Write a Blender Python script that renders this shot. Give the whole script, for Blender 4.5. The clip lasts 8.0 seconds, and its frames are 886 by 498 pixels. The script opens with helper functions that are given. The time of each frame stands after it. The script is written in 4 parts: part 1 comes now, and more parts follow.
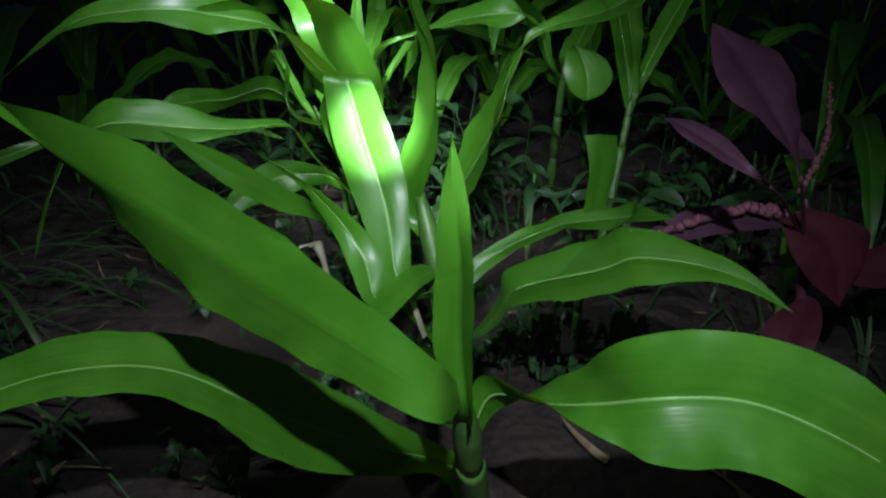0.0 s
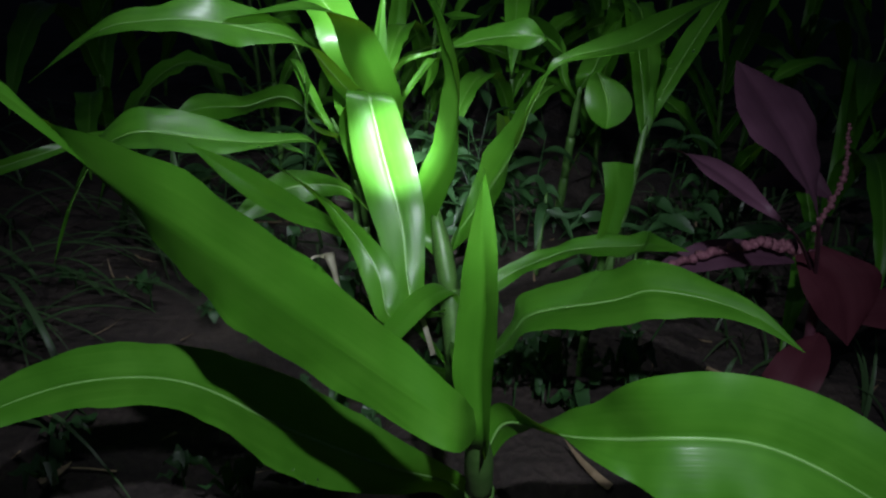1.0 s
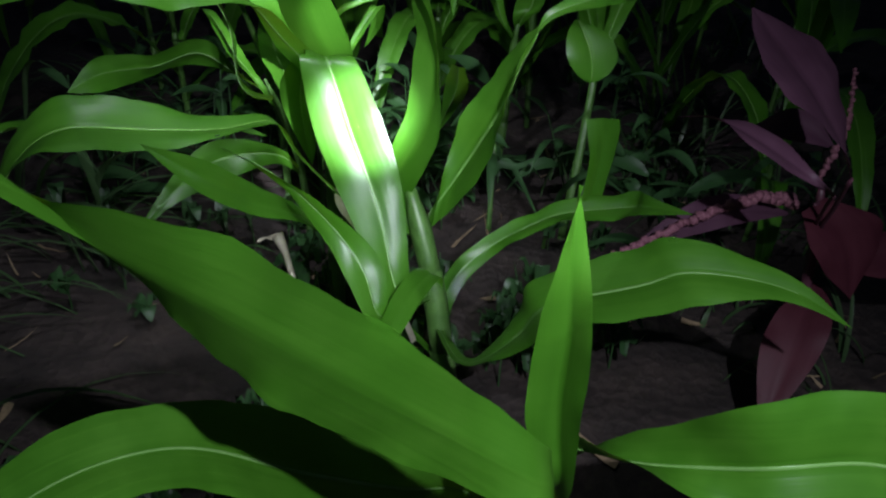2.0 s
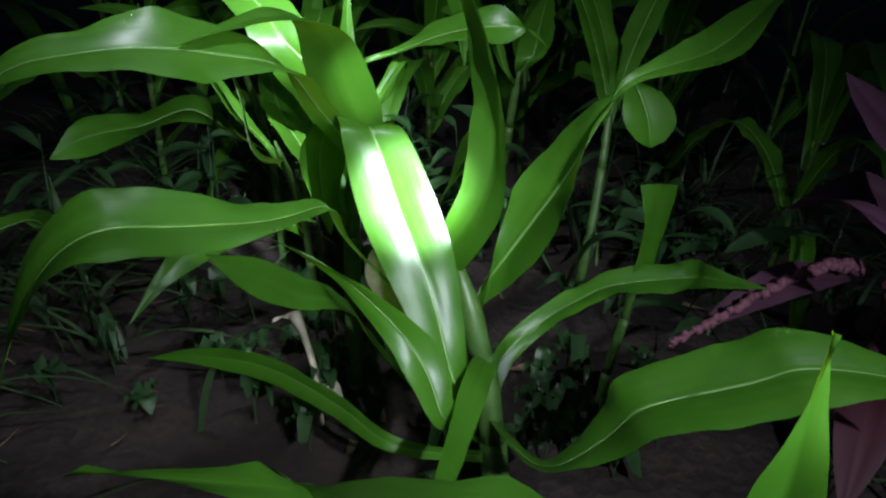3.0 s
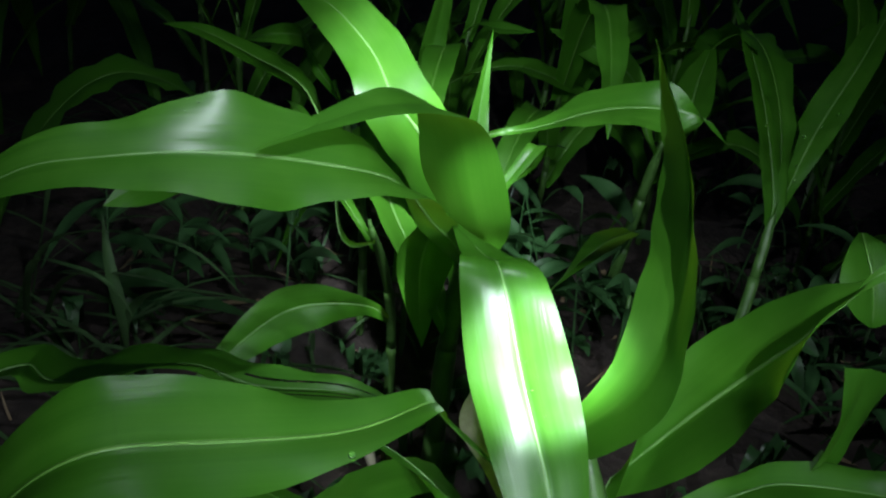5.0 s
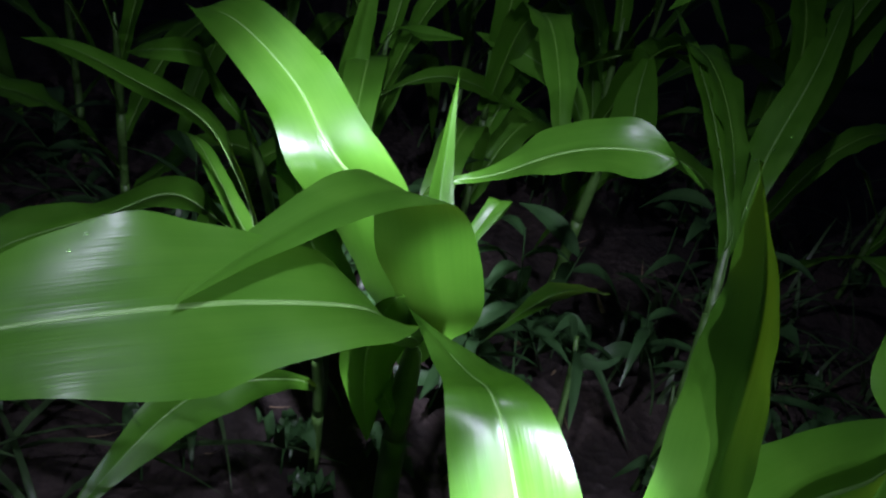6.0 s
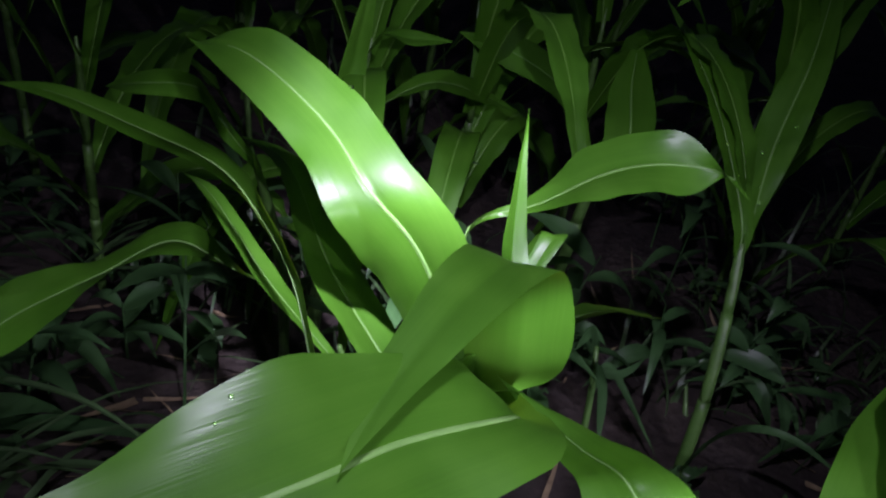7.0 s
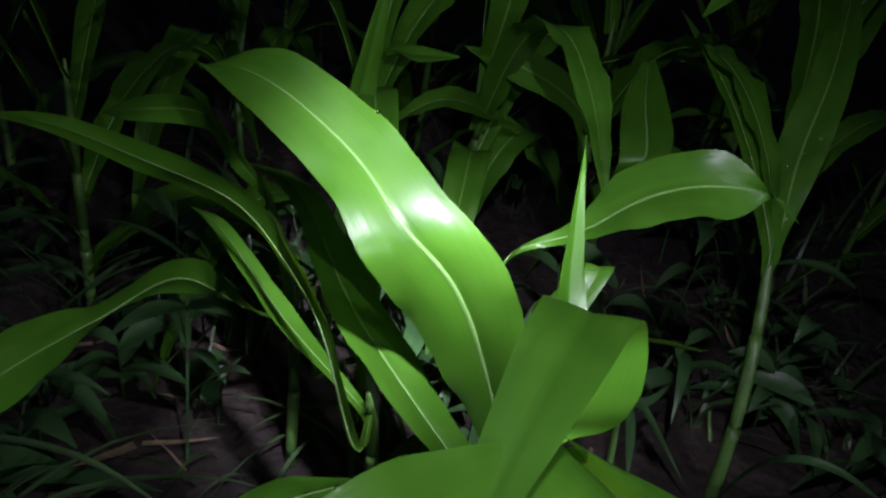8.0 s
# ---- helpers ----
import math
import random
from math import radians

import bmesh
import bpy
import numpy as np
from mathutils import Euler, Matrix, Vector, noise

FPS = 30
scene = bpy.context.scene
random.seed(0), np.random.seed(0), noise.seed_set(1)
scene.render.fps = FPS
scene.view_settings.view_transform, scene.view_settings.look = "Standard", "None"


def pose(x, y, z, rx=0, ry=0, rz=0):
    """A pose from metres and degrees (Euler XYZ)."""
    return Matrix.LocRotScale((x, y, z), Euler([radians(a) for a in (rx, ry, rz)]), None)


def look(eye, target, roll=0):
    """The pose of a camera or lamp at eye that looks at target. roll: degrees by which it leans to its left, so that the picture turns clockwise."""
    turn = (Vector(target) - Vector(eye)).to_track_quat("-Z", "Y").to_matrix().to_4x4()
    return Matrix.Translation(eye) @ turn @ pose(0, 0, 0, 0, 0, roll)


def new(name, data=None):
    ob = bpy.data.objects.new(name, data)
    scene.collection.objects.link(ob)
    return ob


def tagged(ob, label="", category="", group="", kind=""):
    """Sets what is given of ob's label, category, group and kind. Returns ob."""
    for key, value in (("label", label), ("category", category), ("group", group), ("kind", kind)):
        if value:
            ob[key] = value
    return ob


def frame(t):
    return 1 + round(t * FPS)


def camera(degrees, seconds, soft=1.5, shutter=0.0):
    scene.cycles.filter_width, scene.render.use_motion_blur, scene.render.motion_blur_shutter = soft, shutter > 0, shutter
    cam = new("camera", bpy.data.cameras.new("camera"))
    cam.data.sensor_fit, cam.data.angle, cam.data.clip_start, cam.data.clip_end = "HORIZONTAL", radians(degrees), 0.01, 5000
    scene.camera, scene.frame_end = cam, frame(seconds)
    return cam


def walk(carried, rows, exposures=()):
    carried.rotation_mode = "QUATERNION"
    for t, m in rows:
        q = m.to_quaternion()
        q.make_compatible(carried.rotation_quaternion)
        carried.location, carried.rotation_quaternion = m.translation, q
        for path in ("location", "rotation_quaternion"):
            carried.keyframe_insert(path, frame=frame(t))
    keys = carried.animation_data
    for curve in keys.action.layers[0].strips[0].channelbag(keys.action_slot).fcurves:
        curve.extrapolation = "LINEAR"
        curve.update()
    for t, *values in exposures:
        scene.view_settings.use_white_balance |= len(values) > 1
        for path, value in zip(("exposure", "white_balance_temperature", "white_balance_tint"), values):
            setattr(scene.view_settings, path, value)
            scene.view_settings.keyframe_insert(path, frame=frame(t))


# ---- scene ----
PATH = [
    (0.0, (0.0112, 0.0031, 0.8605, 62.9518, 0.1285, 0.3678)),
    (0.5, (-0.0006, -0.0067, 0.8806, 63.3931, -1.8347, 1.6648)),
    (1.0, (-0.0078, 0.0046, 0.8778, 63.3781, -2.3365, 1.5375)),
    (1.2, (0.0022, 0.0175, 0.8811, 62.8333, -1.8789, 2.1859)),
    (2.3, (-0.1606, 0.1829, 0.8791, 57.8371, -3.0986, -10.0975)),
    (2.5, (-0.177, 0.2123, 0.879, 58.1334, -3.4217, -10.099)),
    (3.0, (-0.2163, 0.2563, 0.8808, 60.4822, -3.3692, -12.3239)),
    (3.5, (-0.262, 0.3046, 0.8876, 60.6312, -3.0073, -9.354)),
    (4.0, (-0.2867, 0.3543, 0.8832, 61.0633, -6.7186, -8.1207)),
    (4.2, (-0.2844, 0.3843, 0.8902, 60.1248, -6.8539, -7.6)),
    (5.3, (-0.2116, 0.5365, 0.8945, 58.8223, -7.6589, -2.9683)),
    (5.5, (-0.221, 0.5572, 0.8861, 58.9227, -7.1206, -3.8838)),
    (5.7, (-0.2362, 0.5979, 0.886, 58.3494, -7.9923, -5.629)),
    (6.0, (-0.2609, 0.6672, 0.894, 57.9323, -10.7287, -11.3195)),
    (6.2, (-0.2759, 0.6967, 0.9005, 57.795, -9.9656, -14.749)),
    (6.5, (-0.3073, 0.7252, 0.9028, 57.6551, -8.4889, -17.2763)),
    (7.0, (-0.3347, 0.7594, 0.8957, 57.2659, -9.7397, -17.7095)),
    (7.5, (-0.3598, 0.7872, 0.8924, 57.1718, -10.5083, -17.5675)),
    (8.0, (-0.354, 0.8205, 0.8781, 58.3307, -9.3868, -19.6235)),
]
EXPOSURES = [(0.0, -0.1, 6500, 10), (1.2, -0.3, 6500, 14), (2.3, -0.1, 6500, 18), (3.0, -0.18, 6500, 18), (3.5, -0.75, 6550, 6), (4.2, -0.35, 6550, 6), (5.3, -0.42, 6500, 8), (6.0, -0.42, 6150, 36), (6.5, -0.42, 6250, 43), (7.0, -0.38, 6350, 44), (7.5, -0.5, 6450, 42), (8.0, -0.6, 6550, 33)]
cam = camera(58.0, 8.0, soft=2.3)
walk(cam, [(t, pose(*p)) for t, p in PATH], EXPOSURES)

# ---- light: fixed lamps added at four places, standing in for one torch carried beside the camera: spill, narrow beams, halo ----
world = bpy.data.worlds.new("night")
world.use_nodes = True
world.node_tree.nodes["Background"].inputs[0].default_value = (0.25, 0.35, 0.6, 1)
world.node_tree.nodes["Background"].inputs[1].default_value = 0.03
scene.world = world

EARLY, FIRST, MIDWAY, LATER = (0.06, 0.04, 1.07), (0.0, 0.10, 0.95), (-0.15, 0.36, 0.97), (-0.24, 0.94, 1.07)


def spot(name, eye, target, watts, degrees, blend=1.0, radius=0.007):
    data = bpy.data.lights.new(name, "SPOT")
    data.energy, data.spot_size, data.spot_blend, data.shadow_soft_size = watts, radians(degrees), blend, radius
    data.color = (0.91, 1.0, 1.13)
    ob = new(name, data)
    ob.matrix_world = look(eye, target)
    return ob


# All nine shine at once, each added and aimed at leaves to brighten.
spot("stand_in_spill", EARLY, (0.02, 0.52, 0.50), 34.0, 82)
spot("stand_in_beam", FIRST, (-0.080, 0.940, 0.545), 480.0, 8.6, 0.9)
spot("stand_in_halo", FIRST, (-0.060, 0.930, 0.560), 34.0, 40)
spot("stand_in_beam", MIDWAY, (-0.108, 1.110, 0.595), 105.0, 6.4, 0.9)
spot("stand_in_halo", MIDWAY, (-0.280, 0.850, 0.640), 7.0, 34)
spot("stand_in_beam", LATER, (-0.165, 1.240, 0.645), 72.0, 29, 1.0, 0.016)
# Extra beam added only to whiten one leaf of the third plant.
spot("stand_in_beam", LATER, (-0.142, 1.226, 0.597), 46.0, 10, 1.0)
spot("stand_in_spill", LATER, (-0.200, 1.150, 0.600), 9.0, 105, 1.0, 0.012)
# Extra fill added to lift the dim plants at the back right.
spot("stand_in_halo", LATER, (0.120, 1.460, 0.560), 11.5, 70, 1.0, 0.012)


# ---- materials ----
def nodes_of(name):
    mat = bpy.data.materials.new(name)
    mat.use_nodes = True
    nt = mat.node_tree
    return mat, nt, nt.nodes["Principled BSDF"], nt.nodes["Material Output"]


def add(nt, kind, **values):
    n = nt.nodes.new(kind)
    for key, v in values.items():
        if key in n.inputs:
            n.inputs[key].default_value = v
    return n


def ramp(nt, fac, *stops):
    n = nt.nodes.new("ShaderNodeValToRGB")
    while len(n.color_ramp.elements) < len(stops):
        n.color_ramp.elements.new(0.5)
    for e, (p, c) in zip(n.color_ramp.elements, stops):
        e.position, e.color = p, (*c, 1)
    nt.links.new(fac, n.inputs[0])
    return n.outputs[0]


def blade_material(name, dark, mid, light, through_colour, gloss=0.33, see=0.3, veins=1.0, coat=0.0):
    """A leaf blade: lengthwise veins, blotches, waxy gloss and light that shines through."""
    mat, nt, bsdf, out = nodes_of(name)
    uv = add(nt, "ShaderNodeUVMap")
    uv.uv_map = "UVMap"
    fine = add(nt, "ShaderNodeMapping")
    fine.inputs["Scale"].default_value = (900, 7, 1)
    nt.links.new(uv.outputs[0], fine.inputs[0])
    vein = add(nt, "ShaderNodeTexNoise", Scale=1.0, Detail=2.0)
    nt.links.new(fine.outputs[0], vein.inputs["Vector"])
    broad = add(nt, "ShaderNodeMapping")
    broad.inputs["Scale"].default_value = (160, 5, 1)
    nt.links.new(uv.outputs[0], broad.inputs[0])
    band = add(nt, "ShaderNodeTexNoise", Scale=1.0, Detail=3.0)
    nt.links.new(broad.outputs[0], band.inputs["Vector"])
    geo = add(nt, "ShaderNodeTexCoord")
    blotch = add(nt, "ShaderNodeTexNoise", Scale=26.0, Detail=4.0, Roughness=0.6)
    nt.links.new(geo.outputs["Object"], blotch.inputs["Vector"])
    a = add(nt, "ShaderNodeMath")
    a.operation = "MULTIPLY_ADD"
    a.inputs[1].default_value = 0.22 * veins
    nt.links.new(vein.outputs[0], a.inputs[0])
    b = add(nt, "ShaderNodeMath")
    b.operation = "MULTIPLY_ADD"
    b.inputs[1].default_value = 0.3
    nt.links.new(band.outputs[0], b.inputs[0])
    c = add(nt, "ShaderNodeMath")
    c.operation = "MULTIPLY"
    c.inputs[1].default_value = 0.5
    nt.links.new(blotch.outputs[0], c.inputs[0])
    nt.links.new(c.outputs[0], b.inputs[2])
    nt.links.new(b.outputs[0], a.inputs[2])
    colour = ramp(nt, a.outputs[0], (0.22, dark), (0.48, mid), (0.74, light))
    nt.links.new(colour, bsdf.inputs["Base Color"])
    bsdf.inputs["Specular IOR Level"].default_value = 0.2
    bsdf.inputs["Coat Weight"].default_value = coat
    bsdf.inputs["Coat Roughness"].default_value = 0.33
    rough = add(nt, "ShaderNodeMapRange")
    rough.inputs["To Min"].default_value, rough.inputs["To Max"].default_value = gloss - 0.08, gloss + 0.16
    nt.links.new(blotch.outputs[0], rough.inputs["Value"])
    nt.links.new(rough.outputs[0], bsdf.inputs["Roughness"])
    height = add(nt, "ShaderNodeMath")
    height.operation = "MULTIPLY_ADD"
    height.inputs[1].default_value = 2.2
    nt.links.new(band.outputs[0], height.inputs[0])
    nt.links.new(vein.outputs[0], height.inputs[2])
    bump = add(nt, "ShaderNodeBump", Strength=0.17, Distance=0.0005)
    nt.links.new(height.outputs[0], bump.inputs["Height"])
    nt.links.new(bump.outputs[0], bsdf.inputs["Normal"])
    pucker = add(nt, "ShaderNodeMapping")
    pucker.inputs["Scale"].default_value = (170, 8, 1)
    nt.links.new(uv.outputs[0], pucker.inputs[0])
    dimple = add(nt, "ShaderNodeTexNoise", Scale=1.0, Detail=2.0)
    nt.links.new(pucker.outputs[0], dimple.inputs["Vector"])
    skin = add(nt, "ShaderNodeMath")
    skin.operation = "MULTIPLY_ADD"
    skin.inputs[1].default_value = 3.4
    nt.links.new(dimple.outputs[0], skin.inputs[0])
    nt.links.new(height.outputs[0], skin.inputs[2])
    ridge = add(nt, "ShaderNodeBump", Strength=0.2, Distance=0.0006)
    nt.links.new(skin.outputs[0], ridge.inputs["Height"])
    nt.links.new(ridge.outputs[0], bsdf.inputs["Coat Normal"])
    trans = add(nt, "ShaderNodeBsdfTranslucent")
    trans.inputs[0].default_value = (*through_colour, 1)
    mix = add(nt, "ShaderNodeMixShader")
    mix.inputs[0].default_value = see
    nt.links.new(bsdf.outputs[0], mix.inputs[1])
    nt.links.new(trans.outputs[0], mix.inputs[2])
    nt.links.new(mix.outputs[0], out.inputs[0])
    return mat


def plain_material(name, one, two, rough=0.6, scale=60.0, bump=0.3, distance=0.002):
    """A two-tone mottled surface."""
    mat, nt, bsdf, out = nodes_of(name)
    geo = add(nt, "ShaderNodeTexCoord")
    n = add(nt, "ShaderNodeTexNoise", Scale=scale, Detail=6.0, Roughness=0.65)
    nt.links.new(geo.outputs["Object"], n.inputs["Vector"])
    nt.links.new(ramp(nt, n.outputs[0], (0.32, one), (0.68, two)), bsdf.inputs["Base Color"])
    bsdf.inputs["Roughness"].default_value = rough
    b = add(nt, "ShaderNodeBump", Strength=bump, Distance=distance)
    nt.links.new(n.outputs[0], b.inputs["Height"])
    nt.links.new(b.outputs[0], bsdf.inputs["Normal"])
    return mat


MAIZE = blade_material("maize_blade", (0.024, 0.108, 0.006), (0.042, 0.164, 0.010), (0.070, 0.225, 0.018), (0.17, 0.38, 0.009), gloss=0.44, coat=0.52)
MIDRIB = plain_material("maize_midrib", (0.10, 0.24, 0.05), (0.15, 0.30, 0.085), 0.45, 40.0, 0.1, 0.0005)
STALK = plain_material("maize_stalk", (0.035, 0.10, 0.016), (0.07, 0.16, 0.035), 0.45, 50.0, 0.2, 0.001)
WATER = nodes_of("water")[0]
for socket, value in (("Base Color", (1, 1, 1, 1)), ("Transmission Weight", 1.0), ("Roughness", 0.02), ("IOR", 1.33)):
    WATER.node_tree.nodes["Principled BSDF"].inputs[socket].default_value = value
GRASS = blade_material("grass_blade", (0.026, 0.056, 0.020), (0.042, 0.088, 0.032), (0.070, 0.130, 0.052), (0.07, 0.15, 0.03), 0.42, 0.25, coat=0.35)
WEED = blade_material("weed_leaf", (0.016, 0.050, 0.016), (0.030, 0.082, 0.026), (0.058, 0.130, 0.050), (0.06, 0.16, 0.03), 0.38, 0.2, 0.4, 0.4)
PURPLE = blade_material("amaranth_leaf", (0.050, 0.021, 0.036), (0.078, 0.034, 0.056), (0.112, 0.052, 0.082), (0.13, 0.034, 0.06), 0.5, 0.2, 0.5)
CRIMSON = blade_material("amaranth_red_leaf", (0.042, 0.009, 0.014), (0.066, 0.016, 0.024), (0.096, 0.028, 0.038), (0.12, 0.02, 0.03), 0.5, 0.2, 0.5)
PURPLE_STEM = plain_material("amaranth_stem", (0.045, 0.013, 0.022), (0.095, 0.030, 0.048), 0.5, 80.0, 0.3, 0.001)
SOFT_RIB = plain_material("maize_soft_midrib", (0.075, 0.21, 0.025), (0.12, 0.28, 0.045), 0.4, 40.0, 0.1, 0.0005)
FLOWER = plain_material("amaranth_flower", (0.11, 0.032, 0.05), (0.24, 0.095, 0.125), 0.7, 300.0, 0.8, 0.002)
DRY = plain_material("dry_leaf", (0.13, 0.09, 0.05), (0.26, 0.19, 0.11), 0.7, 70.0, 0.5, 0.002)
PALE = plain_material("pale_dry_stem", (0.32, 0.29, 0.20), (0.52, 0.48, 0.36), 0.6, 60.0, 0.4, 0.001)


def soil_material():
    mat, nt, bsdf, out = nodes_of("dark_soil")
    geo = add(nt, "ShaderNodeTexCoord")
    big = add(nt, "ShaderNodeTexNoise", Scale=9.0, Detail=8.0, Roughness=0.7)
    small = add(nt, "ShaderNodeTexNoise", Scale=120.0, Detail=6.0, Roughness=0.7)
    clod = add(nt, "ShaderNodeTexVoronoi", Scale=55.0)
    for n in (big, small, clod):
        nt.links.new(geo.outputs["Object"], n.inputs["Vector"])
    s = add(nt, "ShaderNodeMath")
    s.operation = "MULTIPLY_ADD"
    s.inputs[1].default_value = 0.5
    nt.links.new(small.outputs[0], s.inputs[0])
    nt.links.new(big.outputs[0], s.inputs[2])
    # Tones darkened below the soil's own, standing in for shade the lamps leave out.
    nt.links.new(ramp(nt, s.outputs[0], (0.5, (0.008, 0.005, 0.004)), (0.72, (0.021, 0.014, 0.011)), (0.95, (0.052, 0.036, 0.029))), bsdf.inputs["Base Color"])
    bsdf.inputs["Roughness"].default_value = 0.8
    h = add(nt, "ShaderNodeMath")
    h.operation = "MULTIPLY_ADD"
    h.inputs[1].default_value = 0.6
    nt.links.new(clod.outputs["Distance"], h.inputs[0])
    nt.links.new(s.outputs[0], h.inputs[2])
    b = add(nt, "ShaderNodeBump", Strength=0.8, Distance=0.01)
    nt.links.new(h.outputs[0], b.inputs["Height"])
    nt.links.new(b.outputs[0], bsdf.inputs["Normal"])
    return mat


SOIL = soil_material()


# ---- builders ----
def thing(name, place, label, category, group="", kind=""):
    ob = new(name)
    ob.location = place
    ob.empty_display_size = 0.05
    return tagged(ob, label, category, group, kind)


def root_of(ob):
    at = Vector((0, 0, 0))
    while ob:
        at += ob.location
        ob = ob.parent
    return at


def mesh_part(name, verts, faces, material, parent=None, label="", uvs=None):
    """One mesh object, given in world places, under a thing or a part."""
    origin = root_of(parent)
    me = bpy.data.meshes.new(name)
    me.from_pydata([tuple(Vector(v) - origin) for v in verts], [], faces)
    me.materials.append(material)
    me.polygons.foreach_set("use_smooth", [True] * len(me.polygons))
    if uvs is not None:
        layer = me.uv_layers.new(name="UVMap")
        loops = np.zeros(len(me.loops), dtype=np.int32)
        me.loops.foreach_get("vertex_index", loops)
        layer.data.foreach_set("uv", np.asarray(uvs, dtype=np.float32)[loops].ravel())
    me.update()
    ob = new(name, me)
    ob.parent = parent
    if label:
        ob["label"] = label
    return ob


def spline(points, count):
    """A smooth curve through a few control points."""
    p = np.asarray(points, float)
    p = np.vstack([2 * p[0] - p[1], p, 2 * p[-1] - p[-2]])
    u = np.linspace(0, len(p) - 3 - 1e-9, count)
    k = u.astype(int)
    f = (u - k)[:, None]
    a, b, c, d = p[k], p[k + 1], p[k + 2], p[k + 3]
    return 0.5 * (2 * b + (c - a) * f + (2 * a - 5 * b + 4 * c - d) * f ** 2 + (3 * b - a - 3 * c + d) * f ** 3)


def eased(line, passes=5):
    """The same curve with its kinks worn down."""
    for _ in range(passes):
        line[1:-1] = 0.25 * line[:-2] + 0.5 * line[1:-1] + 0.25 * line[2:]
    return line


def unit(v):
    return v / (np.linalg.norm(v, axis=-1, keepdims=True) + 1e-9)


def grid_faces(rows, cols, closed=False):
    wide = cols if closed else cols - 1
    return [(r * cols + c, r * cols + (c + 1) % cols, (r + 1) * cols + (c + 1) % cols, (r + 1) * cols + c) for r in range(rows - 1) for c in range(wide)]


def tube(name, points, radii, material, parent, label="", sides=10, steps=16, ridged=0.0):
    """A round stem along a curve, closed at both ends."""
    line = spline(points, steps)
    r = np.interp(np.linspace(0, 1, steps), np.linspace(0, 1, len(radii)), radii)
    along = unit(np.gradient(line, axis=0))
    side = unit(np.cross(along, (0.31, 0.87, 0.12)))
    other = np.cross(along, side)
    turn = np.linspace(0, 2 * np.pi, sides, endpoint=False)
    swell = 1 + ridged * np.cos(3 * turn)
    ring = line[:, None] + r[:, None, None] * swell[None, :, None] * (np.cos(turn)[None, :, None] * side[:, None] + np.sin(turn)[None, :, None] * other[:, None])
    verts = ring.reshape(-1, 3).tolist()
    faces = grid_faces(steps, sides, True) + [tuple(range(sides))[::-1], tuple((steps - 1) * sides + k for k in range(sides))]
    return mesh_part(name, verts, faces, material, parent, label)


def blade(name, rows, parent, material, rib=None, label="", fold=0.16, wave=0.05, seed=0, steps=52, cols=15, up=None, ragged=0.0, slits=(), bulge=0.06):
    """A leaf blade. rows: the midrib's place and the half-blade's vector, at even steps from base to tip."""
    rows = np.asarray(rows, float)
    rng = np.random.RandomState(seed + 11)
    mid, half = eased(spline(rows[:, :3], steps)), eased(spline(rows[:, 3:], steps))
    wide = np.linalg.norm(half, axis=1, keepdims=True)
    along = unit(np.gradient(mid, axis=0))
    normal = unit(np.cross(along, half))
    s = np.linspace(0, 1, steps)
    if up is not None:
        if (normal @ np.asarray(up, float)).mean() < 0:
            normal = -normal
    elif normal[:, 2].mean() < 0:
        normal = -normal
    u = np.linspace(-1, 1, cols)
    length = np.r_[0, np.cumsum(np.linalg.norm(np.diff(mid, axis=0), axis=1))]
    ph = rng.rand(6) * 6.28
    left = np.sin(length * 75 + ph[0]) + 0.6 * np.sin(length * 140 + ph[1])
    right = np.sin(length * 68 + ph[2]) + 0.6 * np.sin(length * 150 + ph[3])
    ripple = np.where(u[None] < 0, left[:, None], right[:, None]) * np.abs(u[None]) ** 2.5 * wave
    lift = fold * (np.abs(u[None]) ** 1.4 - 1) + bulge * np.sin(np.pi * np.abs(u[None])) ** 0.8 + ripple
    edge = 1 + ragged * np.where(np.abs(u[None]) > 0.95, rng.rand(steps, 1) - 0.5, 0)
    verts = mid[:, None] + half[:, None] * (u[None, :, None] * edge[:, :, None]) + normal[:, None] * (lift * wide)[:, :, None]
    uvs = np.stack([u[None] * wide + 0 * lift, length[:, None] + 0 * lift], -1) + rng.rand(2) * 3
    faces = grid_faces(steps, cols)
    for col, first, last in slits:
        faces = [f for f in faces if not (f[0] % cols == col and first <= f[0] // cols / steps < last)]
    ob = mesh_part(name, verts.reshape(-1, 3).tolist(), faces, material, parent, label, uvs.reshape(-1, 2))
    if rib:
        n = int(steps * 0.9)
        r = np.maximum(wide[:n, 0] * 0.046, 0.0003) * np.linspace(1.7, 0.35, n) + 0.0001
        spine = mid[:n] - normal[:n] * fold * wide[:n]
        side = unit(half[:n])
        turn = np.linspace(0, 2 * np.pi, 6, endpoint=False)
        ring = spine[:, None] + side[:, None] * (np.cos(turn)[None] * r[:, None])[:, :, None] + normal[:n, None] * (np.sin(turn)[None] * np.minimum(r, 0.0007)[:, None])[:, :, None]
        mesh_part("midrib", ring.reshape(-1, 3).tolist(), grid_faces(n, 6, True), rib, ob, "pale raised midrib")
    return ob


# ---- the ground ----
GROUND = 0.17


def ground_height(x, y):
    n = noise.noise(Vector((x * 3.1, y * 3.1, 0.3))) * 0.022 + noise.noise(Vector((x * 11, y * 11, 4.1))) * 0.010
    return GROUND + n + noise.noise(Vector((x * 34, y * 34, 9.7))) * 0.004


